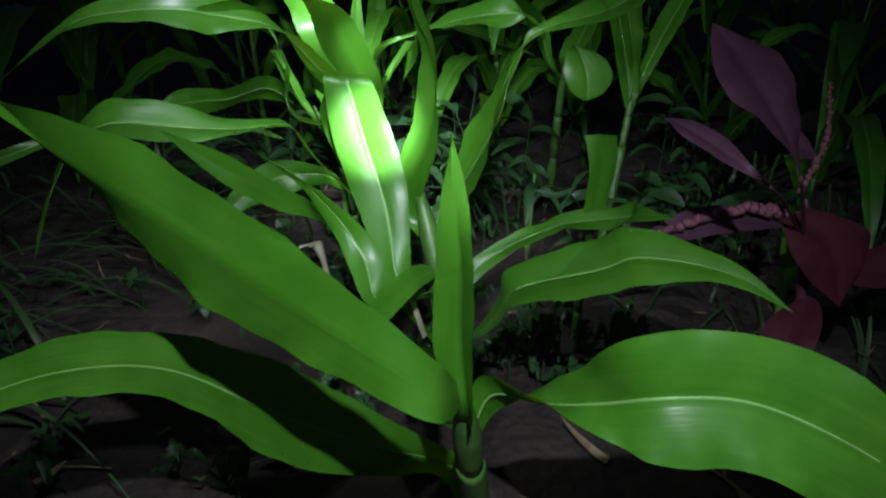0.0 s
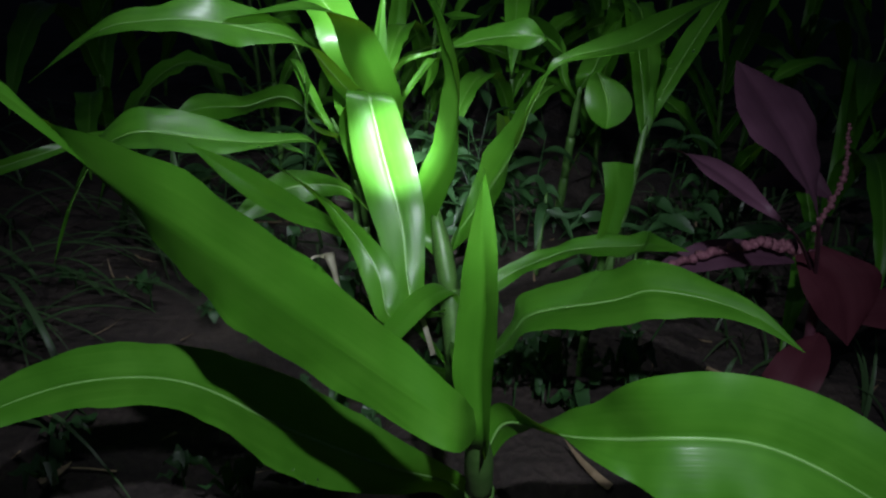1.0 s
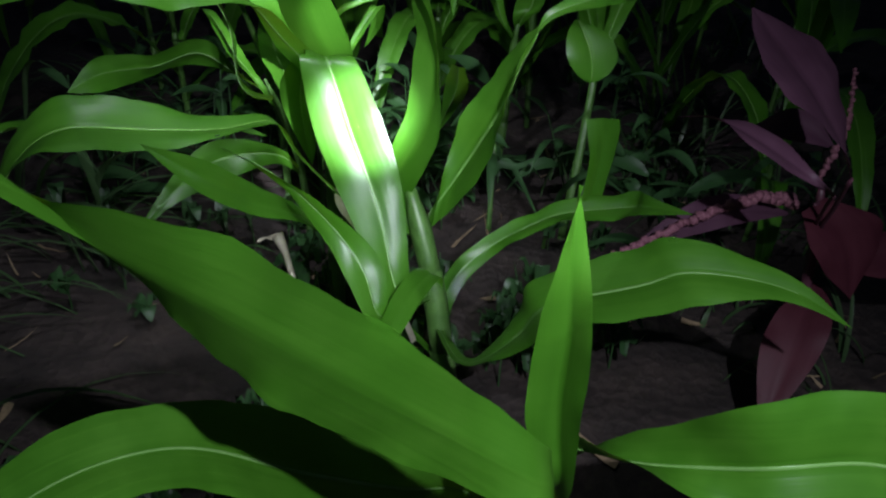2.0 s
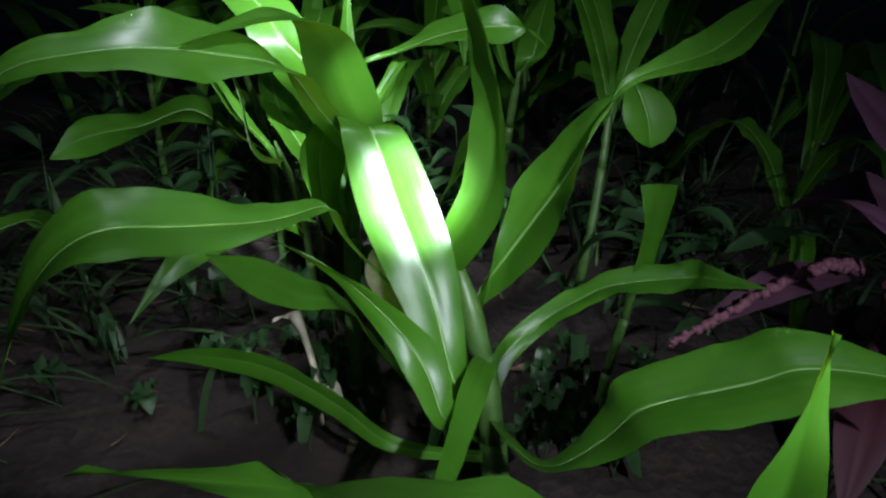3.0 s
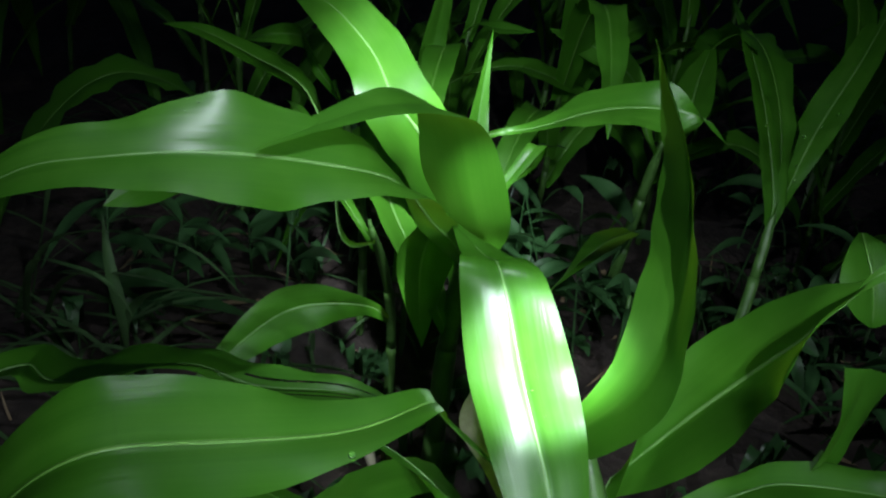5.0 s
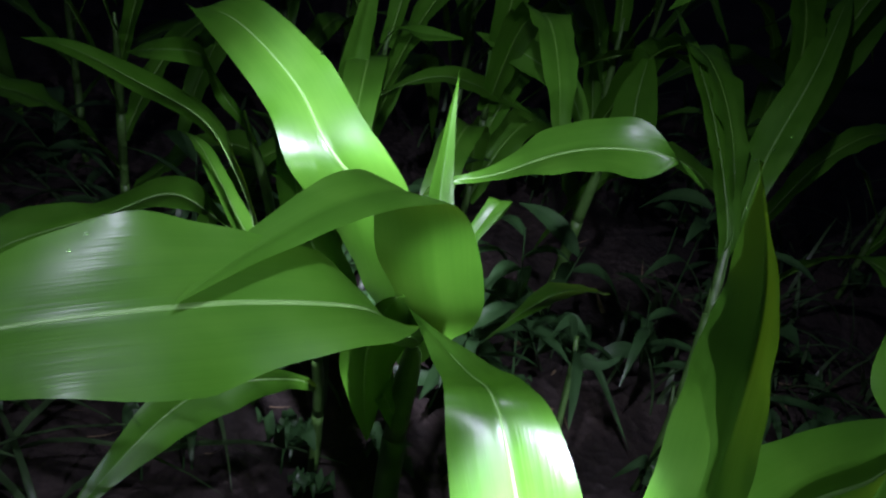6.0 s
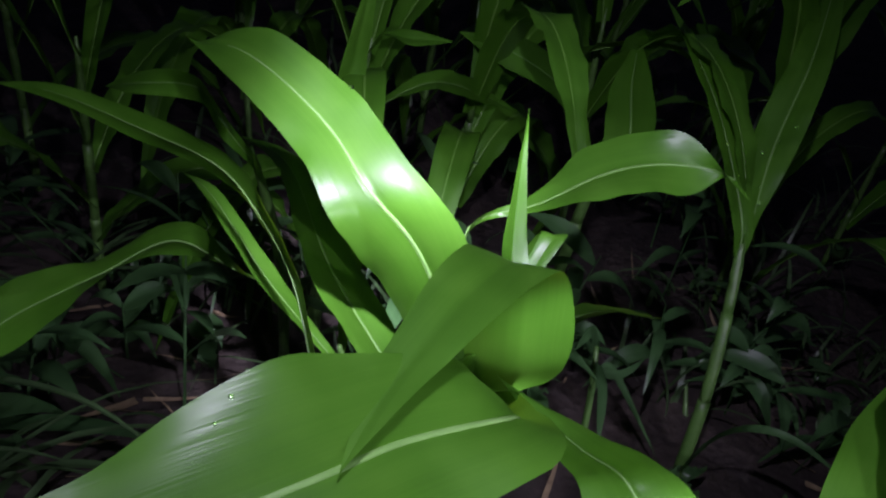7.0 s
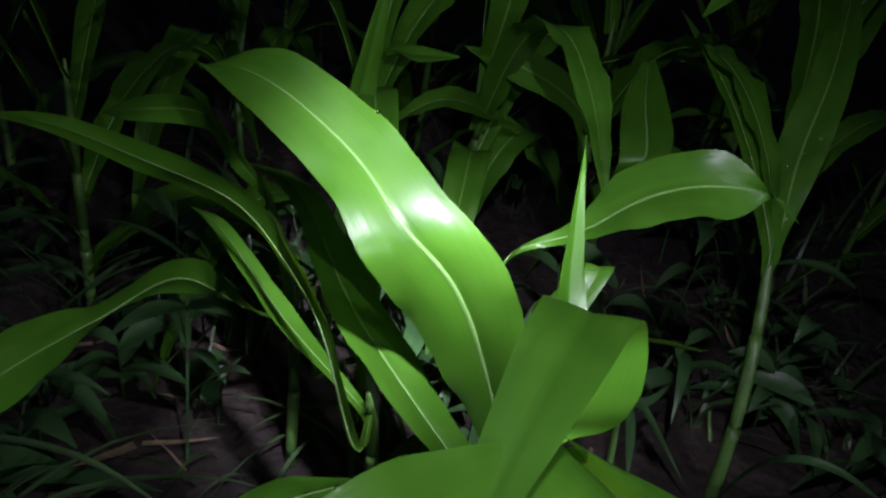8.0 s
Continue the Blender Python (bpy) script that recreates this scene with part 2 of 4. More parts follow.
def build_ground():
    near = np.linspace(-1.6, 1.6, 170)
    xs = np.r_[-60, -20, -8, -4, -2.4, near, 2.4, 4, 8, 20, 60]
    ys = np.r_[-60, -20, -8, -3, -1, np.linspace(-0.2, 3.0, 170), 4, 6, 10, 20, 60]
    verts = [(x, y, ground_height(x, y)) for y in ys for x in xs]
    ob = mesh_part("ground", verts, grid_faces(len(ys), len(xs)), SOIL)
    tagged(ob, "dark brown soil with clods between the maize rows", "ground", kind="structure")


build_ground()

# ---- the maize plants beside the path ----
def stalk(plant, points, thick=0.010, label="green jointed maize stalk"):
    """The stalk with its leaf sheaths, one round each joint."""
    ob = tube("stalk", points, (thick, thick * 0.95, thick * 0.8, thick * 0.3), STALK, plant, label, 12, 18)
    line = spline(points, 31)
    for a, b in ((2, 11), (10, 20), (19, 30)):
        seg = line[a:b]
        r = thick * (1.10 - 0.010 * a)
        tube("sheath", [seg[0], seg[len(seg) // 2], seg[-1]], (r * 0.97, r * 1.03, r * (0.99 if b < 30 else 0.5)), STALK, ob, "", 12, 8, 0.05)
    return ob


LEAVES = {}


def maize(place, points, thick, label, leaves, group="maize row"):
    plant = thing("maize_plant", place, label, "maize", group)
    stalk(plant, points, thick)
    for n, (rows, options) in enumerate(leaves):
        LEAVES[len(LEAVES)] = blade("leaf", rows, plant, MAIZE, seed=int(abs(place[0]) * 100) + n * 7, **options)
    return plant


maize((0.045, 0.63, 0.17), [(0.045, 0.63, 0.15), (0.04, 0.6, 0.26), (0.03, 0.54, 0.38), (0.022, 0.49, 0.49)], 0.0135, "young maize plant with broad glossy leaves beside the path", [
    ([(0.0223, 0.4916, 0.4865, 0, 0.0039, 0.0058), (0.0018, 0.4357, 0.5315, 0, 0.012, 0.018), (-0.0581, 0.4424, 0.5734, 0.0096, -0.0026, 0.0329), (-0.1162, 0.4428, 0.6173, 0.016, -0.0082, 0.0399), (-0.1612, 0.4245, 0.6696, 0.0072, -0.0175, 0.0459), (-0.207, 0.4091, 0.718, -0.0116, -0.0238, 0.0358), (-0.216, 0.376, 0.757, -0.0027, -0.0058, 0.0137), (-0.243, 0.342, 0.8, -0.001, -0.002, 0.001)],
     dict(fold=0.06, bulge=0.02)),
    ([(0.0436, 0.6218, 0.18, 0.0059, -0.0016, 0.0033), (0.0236, 0.6968, 0.2215, 0.0172, -0.0046, 0.0097), (-0.0486, 0.6415, 0.3004, 0.0101, 0.0203, 0.0164), (-0.1409, 0.5919, 0.3892, -0.0026, 0.0404, 0.0253), (-0.2096, 0.5413, 0.4766, -0.0102, 0.0234, 0.0184), (-0.2652, 0.4887, 0.5163, -0.0175, 0.0229, 0.0094), (-0.2997, 0.4237, 0.5362, -0.0095, 0.0093, 0.0077), (-0.3273, 0.3717, 0.5361, -0.0002, 0.0002, 0.0002)],
     dict(rib=MIDRIB)),
    ([(0.0277, 0.5259, 0.4111, -0.0025, -0.0014, 0.0064), (0.045, 0.5384, 0.4561, -0.0094, -0.0052, 0.0236), (0.0855, 0.505, 0.4748, -0.002, -0.0312, 0.0146), (0.1216, 0.4653, 0.4997, 0.0076, -0.0288, -0.0151), (0.1509, 0.4369, 0.523, 0.0136, -0.02, -0.0404), (0.2163, 0.4341, 0.5254, 0.0018, -0.0247, -0.0392), (0.2922, 0.4175, 0.4953, -0.0063, -0.0206, -0.0414), (0.3529, 0.4042, 0.4552, -0.0001, -0.0004, -0.0008)],
     dict(rib=MIDRIB)),
    ([(0.026, 0.515, 0.4349, 0.0042, -0.0055, 0.0009), (0.0219, 0.4744, 0.4799, 0.0069, -0.0091, 0.0015), (0.0145, 0.4771, 0.5394, 0.0138, -0.0108, 0.0065), (0.0149, 0.4799, 0.5989, 0.0131, -0.0108, 0.0018), (0.0152, 0.4825, 0.6503, 0.0092, 0.0014, -0.0011), (0.0137, 0.4856, 0.696, -0.0004, 0.0026, -0.0003)],
     dict(up=(0, -1, 0.3), fold=0.5)),
])
maize((0.02, 0.83, 0.17), [(0.02, 0.84, 0.15), (0.01, 0.87, 0.28), (-0.005, 0.905, 0.38), (-0.028, 0.945, 0.47)], 0.014, "tall maize plant with an upright spear leaf and a bent leaf", [
    ([(0.0012, 0.8905, 0.3386, 0.0054, 0.0044, -0.0006), (-0.0448, 0.8304, 0.3836, 0.014, 0.0113, -0.0015), (-0.0637, 0.885, 0.4627, 0.0268, 0.0094, 0.0139), (-0.0916, 0.9277, 0.5334, 0.036, -0.0065, 0.0102), (-0.1144, 0.9677, 0.6044, 0.0289, -0.0013, 0.0023), (-0.1154, 1.017, 0.5828, 0.02, 0.0052, -0.0035), (-0.1414, 1.079, 0.5819, 0.0018, 0.0008, -0.003)],
     dict(rib=MIDRIB, fold=0.07)),
    ([(-0.0104, 0.9143, 0.401, 0.0058, 0.0016, -0.0036), (-0.0471, 0.9366, 0.446, 0.0184, 0.0052, -0.0116), (-0.0179, 0.9072, 0.5494, 0.016, -0.0183, -0.0053), (-0.0153, 0.9234, 0.6412, 0.007, -0.0263, 0.0019), (-0.039, 0.913, 0.7197, 0.0005, -0.0183, 0.0067), (-0.0738, 0.8993, 0.7909, -0.0001, 0.0019, 0.0003)],
     dict(up=(0, -1, 0.3), fold=0.45)),
    ([(-0.0034, 0.9013, 0.3694, -0.0013, 0.0033, -0.006), (-0.0043, 0.9349, 0.4144, -0.0042, 0.0105, -0.0189), (0.036, 0.9339, 0.5071, 0.001, -0.0323, -0.0375), (0.0664, 0.9189, 0.5758, -0.0018, -0.0326, -0.0138), (0.0700, 0.9015, 0.6110, -0.0095, -0.022, -0.0262), (0.086, 0.896, 0.641, -0.008, 0.001, -0.017), (0.099, 0.889, 0.6715, 0.0012, -0.003, -0.0035), (0.138, 0.893, 0.686, 0.004, -0.0075, -0.006), (0.1944, 0.9022, 0.7014, 0.0118, -0.0179, -0.0085), (0.2576, 0.9408, 0.7321, 0.0018, -0.0118, -0.0027), (0.3082, 0.9717, 0.7407, 0, -0.0002, -0.0001)],
     dict(rib=MIDRIB, fold=0.22)),
    ([(-0.06, 0.95, 0.4, 0.0033, -0.0061, -0.0005), (-0.148, 0.9, 0.525, 0.0047, -0.0088, -0.0007), (-0.1644, 0.8527, 0.5834, 0.0047, -0.0088, -0.0007), (-0.2096, 0.8182, 0.5902, 0.0093, -0.0172, -0.0013), (-0.2804, 0.7921, 0.6042, 0.0129, -0.0284, -0.0138), (-0.3309, 0.7732, 0.6147, 0.01, -0.0329, -0.0092), (-0.3696, 0.7583, 0.5911, 0.0149, -0.025, 0.0061), (-0.3924, 0.7358, 0.5371, 0.0006, -0.0055, 0.0025), (-0.4106, 0.7178, 0.4779, 0, -0.0001, 0.0001)],
     dict(rib=SOFT_RIB)),
    ([(-0.0001, 0.8936, 0.3474, 0.0046, 0.0053, 0.0003), (-0.0644, 0.7839, 0.3924, 0.0088, 0.0102, 0.0006), (-0.0826, 0.8074, 0.4351, 0.0176, 0.0102, 0.0062), (-0.1133, 0.8291, 0.4737, 0.0088, -0.0016, 0.0126), (-0.1678, 0.8575, 0.5181, 0.003, -0.0114, 0.0071), (-0.2205, 0.8713, 0.5464, 0.0001, -0.0028, 0.0015)],
     dict(up=(0, -1, 0.3), rib=MIDRIB)),
    ([(0.0113, 0.8662, 0.2636, 0.0015, -0.0063, -0.0026), (-0.0886, 0.9977, 0.3086, 0.0032, -0.0131, -0.0054), (-0.1383, 0.9477, 0.418, 0.0051, -0.0116, -0.0044), (-0.1917, 0.87, 0.4869, -0.0005, -0.0115, -0.0114), (-0.2268, 0.7889, 0.5556, -0.0042, -0.0077, -0.0112), (-0.2553, 0.7084, 0.6232, 0, 0, 0)],
     dict()),
    ([(0.0095, 0.8712, 0.2833, 0.004, -0.002, -0.0053), (0.0244, 0.9309, 0.3283, 0.0081, -0.0041, -0.0107), (0.0747, 0.9531, 0.3703, 0.0058, -0.0104, -0.0059), (0.1319, 0.9638, 0.3974, 0.0014, -0.0166, -0.0028), (0.1695, 0.9662, 0.4106, -0.0048, -0.0192, -0.0048), (0.2389, 0.934, 0.4337, -0.0103, -0.0162, -0.0098), (0.2399, 0.9022, 0.4511, -0.0063, -0.0072, -0.009), (0.2747, 0.8447, 0.4692, 0, 0, 0)],
     dict(rib=MIDRIB, wave=0.12)),
    ([(0.0012, 0.8905, 0.3385, 0.0059, -0.003, -0.0022), (-0.003, 0.8812, 0.3835, 0.0102, -0.0052, -0.0038), (-0.0333, 0.8192, 0.4026, 0.0107, -0.0057, -0.0077), (-0.0667, 0.7529, 0.3945, 0.0086, -0.0037, -0.0076), (-0.0936, 0.6986, 0.3947, 0.0055, -0.0025, -0.0042), (-0.1151, 0.6552, 0.3789, 0.0001, -0.0001, -0.0001)],
     dict()),
    ([(0.0115, 0.8654, 0.2602, -0.0012, -0.0011, -0.0068), (-0.0998, 0.8517, 0.3052, -0.004, -0.004, -0.006), (-0.1525, 0.9174, 0.3078, -0.0025, -0.0023, -0.0139), (-0.2227, 0.9845, 0.3135, 0.0008, -0.0034, -0.0167), (-0.3003, 1.032, 0.304, -0.0009, -0.0022, -0.0102), (-0.3624, 1.069, 0.2804, 0, 0, -0.0002)],
     dict(rib=SOFT_RIB)),
    ([(0.0058, 0.8799, 0.3082, -0.0044, -0.0046, 0.0029), (0.0152, 0.7558, 0.3532, -0.0093, -0.0097, 0.0061), (0.059, 0.7305, 0.4087, -0.0054, -0.0268, -0.0039), (0.0772, 0.7136, 0.4574, -0.0013, -0.0391, -0.0018), (0.1586, 0.6928, 0.4886, 0.0002, -0.0376, -0.0105), (0.193, 0.6788, 0.5105, 0.0027, -0.0335, -0.0139), (0.2718, 0.6537, 0.5051, -0.0047, -0.0098, -0.007), (0.3252, 0.6267, 0.4774, 0, 0, 0)],
     dict(rib=MIDRIB, fold=0.12)),
])
maize((-0.11, 1.12, 0.17), [(-0.11, 1.12, 0.15), (-0.11, 1.13, 0.28), (-0.11, 1.15, 0.4), (-0.105, 1.16, 0.52)], 0.011, "maize plant with a leaf folded over and a broad arching leaf", [
    ([(-0.108, 1.154, 0.447, 0.0025, -0.0056, 0.0034), (-0.1177, 1.189, 0.492, 0.0116, -0.0257, 0.0157), (-0.1487, 1.214, 0.5729, 0.0267, -0.0214, 0.027), (-0.1878, 1.235, 0.6192, 0.0286, 0.009, 0.0186), (-0.2124, 1.286, 0.6495, 0.0221, 0.0203, 0.0166), (-0.2642, 1.35, 0.6755, 0.0152, 0.0121, 0.015), (-0.3021, 1.4, 0.6624, 0.0032, 0.001, -0.0048)],
     dict(rib=MIDRIB, fold=0.10, bulge=0.05)),
    ([(-0.11, 1.14, 0.5, 0.005, 0.002, 0.003), (-0.134, 1.082, 0.556, 0.0095, 0.001, 0.008), (-0.163, 1.02, 0.61, 0.0105, -0.006, 0.0085), (-0.1895, 0.972, 0.6665, 0.0105, -0.0285, 0.001), (-0.2453, 0.9499, 0.6825, 0.0063, -0.0275, -0.0158), (-0.2776, 0.9299, 0.6943, 0.0124, -0.0331, -0.0207), (-0.318, 0.914, 0.6995, 0.0091, -0.0309, -0.0138), (-0.362, 0.903, 0.695, 0.0011, -0.0213, -0.0072), (-0.4062, 0.8903, 0.6858, -0.0057, -0.0196, -0.0115), (-0.4708, 0.8483, 0.6323, 0.0008, -0.0025, 0.001)],
     dict(rib=MIDRIB, fold=0.14)),
    ([(-0.1073, 1.158, 0.4644, 0.006, -0.004, 0.001), (-0.103, 1.146, 0.505, 0.017, -0.009, 0.003), (-0.106, 1.122, 0.545, 0.026, -0.016, 0.002), (-0.125, 1.1, 0.594, 0.037, -0.012, -0.004), (-0.138, 1.086, 0.637, 0.033, -0.010, -0.004), (-0.151, 1.072, 0.67, 0.028, -0.006, -0.006), (-0.167, 1.053, 0.687, 0.0255, -0.002, -0.008), (-0.205, 1.015, 0.698, 0.0125, -0.0125, -0.002), (-0.2349, 0.984, 0.6965, 0.0068, -0.0115, 0), (-0.2575, 0.96, 0.6945, 0.004, -0.0085, 0.001), (-0.28, 0.928, 0.693, 0, -0.0001, 0)],
     dict(fold=0.1, wave=0.02, bulge=0.03)),
    ([(-0.105, 1.16, 0.52, 0.0069, 0.0006, -0.0009), (-0.1122, 1.115, 0.5779, 0.0089, -0.0004, 0.0008), (-0.117, 1.136, 0.6264, 0.01, 0.0009, -0.0013), (-0.1162, 1.154, 0.6691, 0.0047, 0.0001, -0.0006), (-0.113, 1.173, 0.7137, 0.0003, 0.0011, -0.0005)],
     dict(up=(0, -1, 0.3), fold=0.4)),
    ([(-0.105, 1.16, 0.52, -0.0011, -0.0069, -0.0004), (-0.1016, 1.254, 0.5709, 0.0021, 0.0059, -0.0061), (-0.0422, 1.256, 0.5942, -0.0018, -0.0114, -0.0006), (0.0141, 1.272, 0.6148, -0.002, -0.0325, -0.0042), (0.0656, 1.277, 0.6235, -0.0052, -0.0297, -0.0138), (0.1053, 1.266, 0.6258, -0.0013, -0.0159, -0.0201), (0.1322, 1.249, 0.6235, 0.0038, 0.0048, 0.0001), (0.1537, 1.236, 0.6057, 0.0001, 0.0001, 0)],
     dict(rib=MIDRIB)),
    ([(-0.11, 1.149, 0.397, 0.0057, 0.0037, -0.0016), (-0.1283, 1.155, 0.442, 0.0133, 0.0085, -0.0037), (-0.1855, 1.306, 0.4967, 0.0233, 0.0173, -0.0034), (-0.2052, 1.447, 0.5262, 0.0124, 0.0108, -0.0002), (-0.2393, 1.568, 0.4972, 0, 0, 0)],
     dict(up=(0, -1, 0.3), rib=MIDRIB)),
    ([(-0.106, 1.158, 0.495, 0.0055, -0.0041, 0.0014), (-0.085, 1.185, 0.54, 0.004, -0.003, 0), (-0.045, 1.212, 0.595, 0.008, -0.006, 0.002), (-0.046, 1.233, 0.561, 0.007, -0.006, 0.001), (-0.06, 1.255, 0.524, 0.0003, -0.0002, 0)],
     dict()),
    ([(-0.112, 1.14, 0.545, -0.006, -0.003, 0.002), (-0.135, 1.128, 0.552, -0.018, -0.0104, 0.006), (-0.1466, 1.135, 0.505, -0.0275, -0.0159, 0.0095), (-0.1455, 1.137, 0.455, -0.019, -0.011, 0.006), (-0.1385, 1.133, 0.4, -0.0005, -0.0003, 0)],
     dict(rib=SOFT_RIB, up=(0, -1, 0.3))),
])
maize((0.28, 1.29, 0.17), [(0.28, 1.29, 0.15), (0.3, 1.32, 0.27), (0.325, 1.37, 0.38), (0.345, 1.42, 0.47)], 0.0075, "maize plant with narrow upright shining leaves", [
    ([(0.3348, 1.395, 0.4243, 0.006, 0.0004, -0.0036), (0.3517, 1.415, 0.4693, 0.0078, 0.0005, -0.0046), (0.3973, 1.478, 0.544, 0.0167, -0.0222, 0.0033), (0.4568, 1.534, 0.6267, 0.0159, -0.0188, 0.0044), (0.5121, 1.6, 0.6887, 0.0097, -0.0133, 0.0056), (0.5563, 1.653, 0.7223, 0.0002, -0.0003, 0.0001)],
     dict(up=(0, -1, 0.3), rib=MIDRIB)),
    ([(0.3362, 1.398, 0.4304, 0.007, -0.0001, -0.0001), (0.3346, 1.414, 0.4754, 0.0173, -0.0002, -0.0003), (0.3286, 1.495, 0.5588, 0.0206, 0.0052, -0.0018), (0.3232, 1.58, 0.6146, 0.0152, 0.0015, -0.001), (0.3236, 1.683, 0.6541, 0.003, 0.0007, -0.0018)],
     dict(up=(0, -1, 0.3), rib=MIDRIB)),
    ([(0.068, 1.202, 0.5142, 0.0095, -0.0006, -0.0031), (0.0827, 1.308, 0.4376, 0.0172, -0.001, -0.0056), (0.0644, 1.384, 0.3237, -0.0047, -0.0057, -0.0024), (0.0498, 1.445, 0.2166, -0.0001, -0.0001, 0)],
     dict(rib=MIDRIB)),
])
# The first leaf's blunt top is shaped from a shadow's edge across it.
maize((0.2, 1.0, 0.17), [(0.2, 1.0, 0.15), (0.2, 1.0, 0.25), (0.205, 0.99, 0.35), (0.205, 0.985, 0.43)], 0.006, "small maize plant with a short blunt-ended leaf", [
    ([(0.205, 0.9882, 0.3787, 0.0064, 0.0026, -0.0011), (0.2044, 0.9737, 0.4237, 0.0142, 0.0057, -0.0025), (0.2121, 0.9787, 0.4819, 0.0187, 0.0067, -0.0021), (0.2057, 0.979, 0.5256, 0.0194, -0.006, 0.0017)],
     dict(up=(0, -1, 0.3))),
    ([(0.172, 1.014, 0.632, 0.005, 0.002, -0.001), (0.179, 1.008, 0.622, 0.021, 0.004, -0.001), (0.185, 0.998, 0.607, 0.029, 0.001, 0), (0.187, 0.988, 0.592, 0.028, -0.002, 0.002), (0.185, 0.978, 0.579, 0.017, -0.001, 0.001), (0.182, 0.972, 0.573, 0.003, 0, 0)],
     dict(rib=SOFT_RIB)),
])
maize((0.23, 1.6, 0.17), [(0.23, 1.62, 0.15), (0.235, 1.61, 0.26), (0.24, 1.61, 0.36), (0.245, 1.6, 0.47)], 0.009, "maize plant half hidden in the dark behind the row", [
    ([(0.2431, 1.604, 0.4275, -0.0059, -0.0033, 0.0018), (0.2108, 1.589, 0.4725, -0.0095, -0.0054, 0.0029), (0.193, 1.655, 0.5286, -0.0157, -0.0034, -0.0074), (0.1408, 1.728, 0.5522, -0.0182, -0.0012, -0.0183), (0.0813, 1.796, 0.5533, 0, 0, 0)],
     dict(rib=MIDRIB)),
    ([(0.2442, 1.602, 0.4525, 0.0054, -0.0037, 0.0026), (0.2564, 1.578, 0.4975, 0.0243, -0.0166, 0.0119), (0.295, 1.663, 0.5393, 0.0212, -0.0143, 0.0115), (0.3384, 1.742, 0.5838, 0, 0, 0)],
     dict(up=(0, -1, 0.3), rib=MIDRIB)),
])
maize((-0.13, 1.58, 0.17), [(-0.13, 1.6, 0.15), (-0.13, 1.59, 0.28), (-0.13, 1.57, 0.42), (-0.13, 1.55, 0.54)], 0.009, "maize plant with an arching leaf behind the row", [
    ([(-0.13, 1.562, 0.4669, 0.0012, -0.0043, 0.0054), (-0.1039, 1.585, 0.5119, 0.002, -0.007, 0.0088), (-0.0022, 1.675, 0.5242, 0.0045, -0.0157, -0.0029), (0.0927, 1.752, 0.4889, 0.0039, -0.0157, -0.0125), (0.2078, 1.811, 0.4277, 0.0002, -0.0011, -0.0008)],
     dict(rib=MIDRIB)),
    ([(-0.13, 1.554, 0.5158, -0.0017, -0.0065, 0.002), (-0.0576, 1.723, 0.5608, -0.0023, -0.009, 0.0027), (-0.0128, 1.715, 0.567, -0.0017, -0.0125, -0.006), (0.0381, 1.704, 0.5697, -0.0003, -0.0014, -0.0005)],
     dict()),
    ([(-0.13, 1.554, 0.5139, 0.0067, 0.0018, -0.0005), (-0.1273, 1.561, 0.5589, 0.0171, 0.0046, -0.0013), (-0.1217, 1.56, 0.6164, 0.0137, 0.0084, -0.0017), (-0.1158, 1.559, 0.6732, 0.0063, 0.0009, -0.0003), (-0.1111, 1.558, 0.7026, 0.0001, 0, 0)],
     dict(up=(0, -1, 0.3))),
])
maize((-0.19, 1.46, 0.17), [(-0.19, 1.46, 0.15), (-0.195, 1.455, 0.28), (-0.21, 1.44, 0.42), (-0.25, 1.4, 0.57)], 0.006, "maize plant with drooping leaves behind the row", [
    ([(-0.2443, 1.406, 0.5488, -0.0001, 0.0018, -0.0068), (-0.2758, 1.39, 0.5938, -0.0002, 0.0031, -0.0119), (-0.2944, 1.443, 0.6036, 0.0029, 0.0019, -0.0137), (-0.3408, 1.488, 0.5884, -0.0057, -0.0065, -0.0089), (-0.3721, 1.536, 0.5624, 0, 0, 0)],
     dict(rib=MIDRIB)),
    ([(-0.2059, 1.444, 0.3815, -0.0015, 0.0061, -0.0031), (-0.2543, 1.415, 0.4265, -0.0029, 0.0122, -0.0062), (-0.3142, 1.417, 0.4677, -0.0101, 0.0063, -0.0236), (-0.3748, 1.382, 0.4569, -0.0058, 0.0096, -0.0193), (-0.4052, 1.348, 0.4615, -0.0005, -0.0055, -0.0203), (-0.4448, 1.3, 0.4679, 0.0039, -0.014, -0.0208), (-0.4765, 1.262, 0.457, 0.0001, -0.0003, -0.0004)],
     dict(rib=MIDRIB)),
])
maize((-0.62, 0.8, 0.17), [(-0.62, 0.8, 0.15), (-0.62, 0.8, 0.26), (-0.62, 0.8, 0.4), (-0.615, 0.8, 0.54)], 0.008, "small maize plant at the grassy edge", [
    ([(-0.6162, 0.8, 0.5064, -0.0008, -0.0012, -0.0069), (-0.4786, 0.8302, 0.5514, -0.0011, -0.0015, -0.0089), (-0.406, 0.8842, 0.5679, -0.0014, -0.0183, 0.0017), (-0.382, 0.872, 0.5656, -0.0026, -0.0287, 0.0088), (-0.3118, 0.8877, 0.5752, -0.0062, -0.0235, 0.0096), (-0.2705, 0.873, 0.57, -0.0062, -0.0183, 0.0047), (-0.2168, 0.8683, 0.5731, -0.0002, -0.0123, -0.0008), (-0.1738, 0.8645, 0.5596, 0, -0.0002, 0)],
     dict(rib=MIDRIB, cols=21, wave=0.1, slits=((6, 0.66, 0.97), (12, 0.62, 0.95), (15, 0.7, 0.93)))),
])
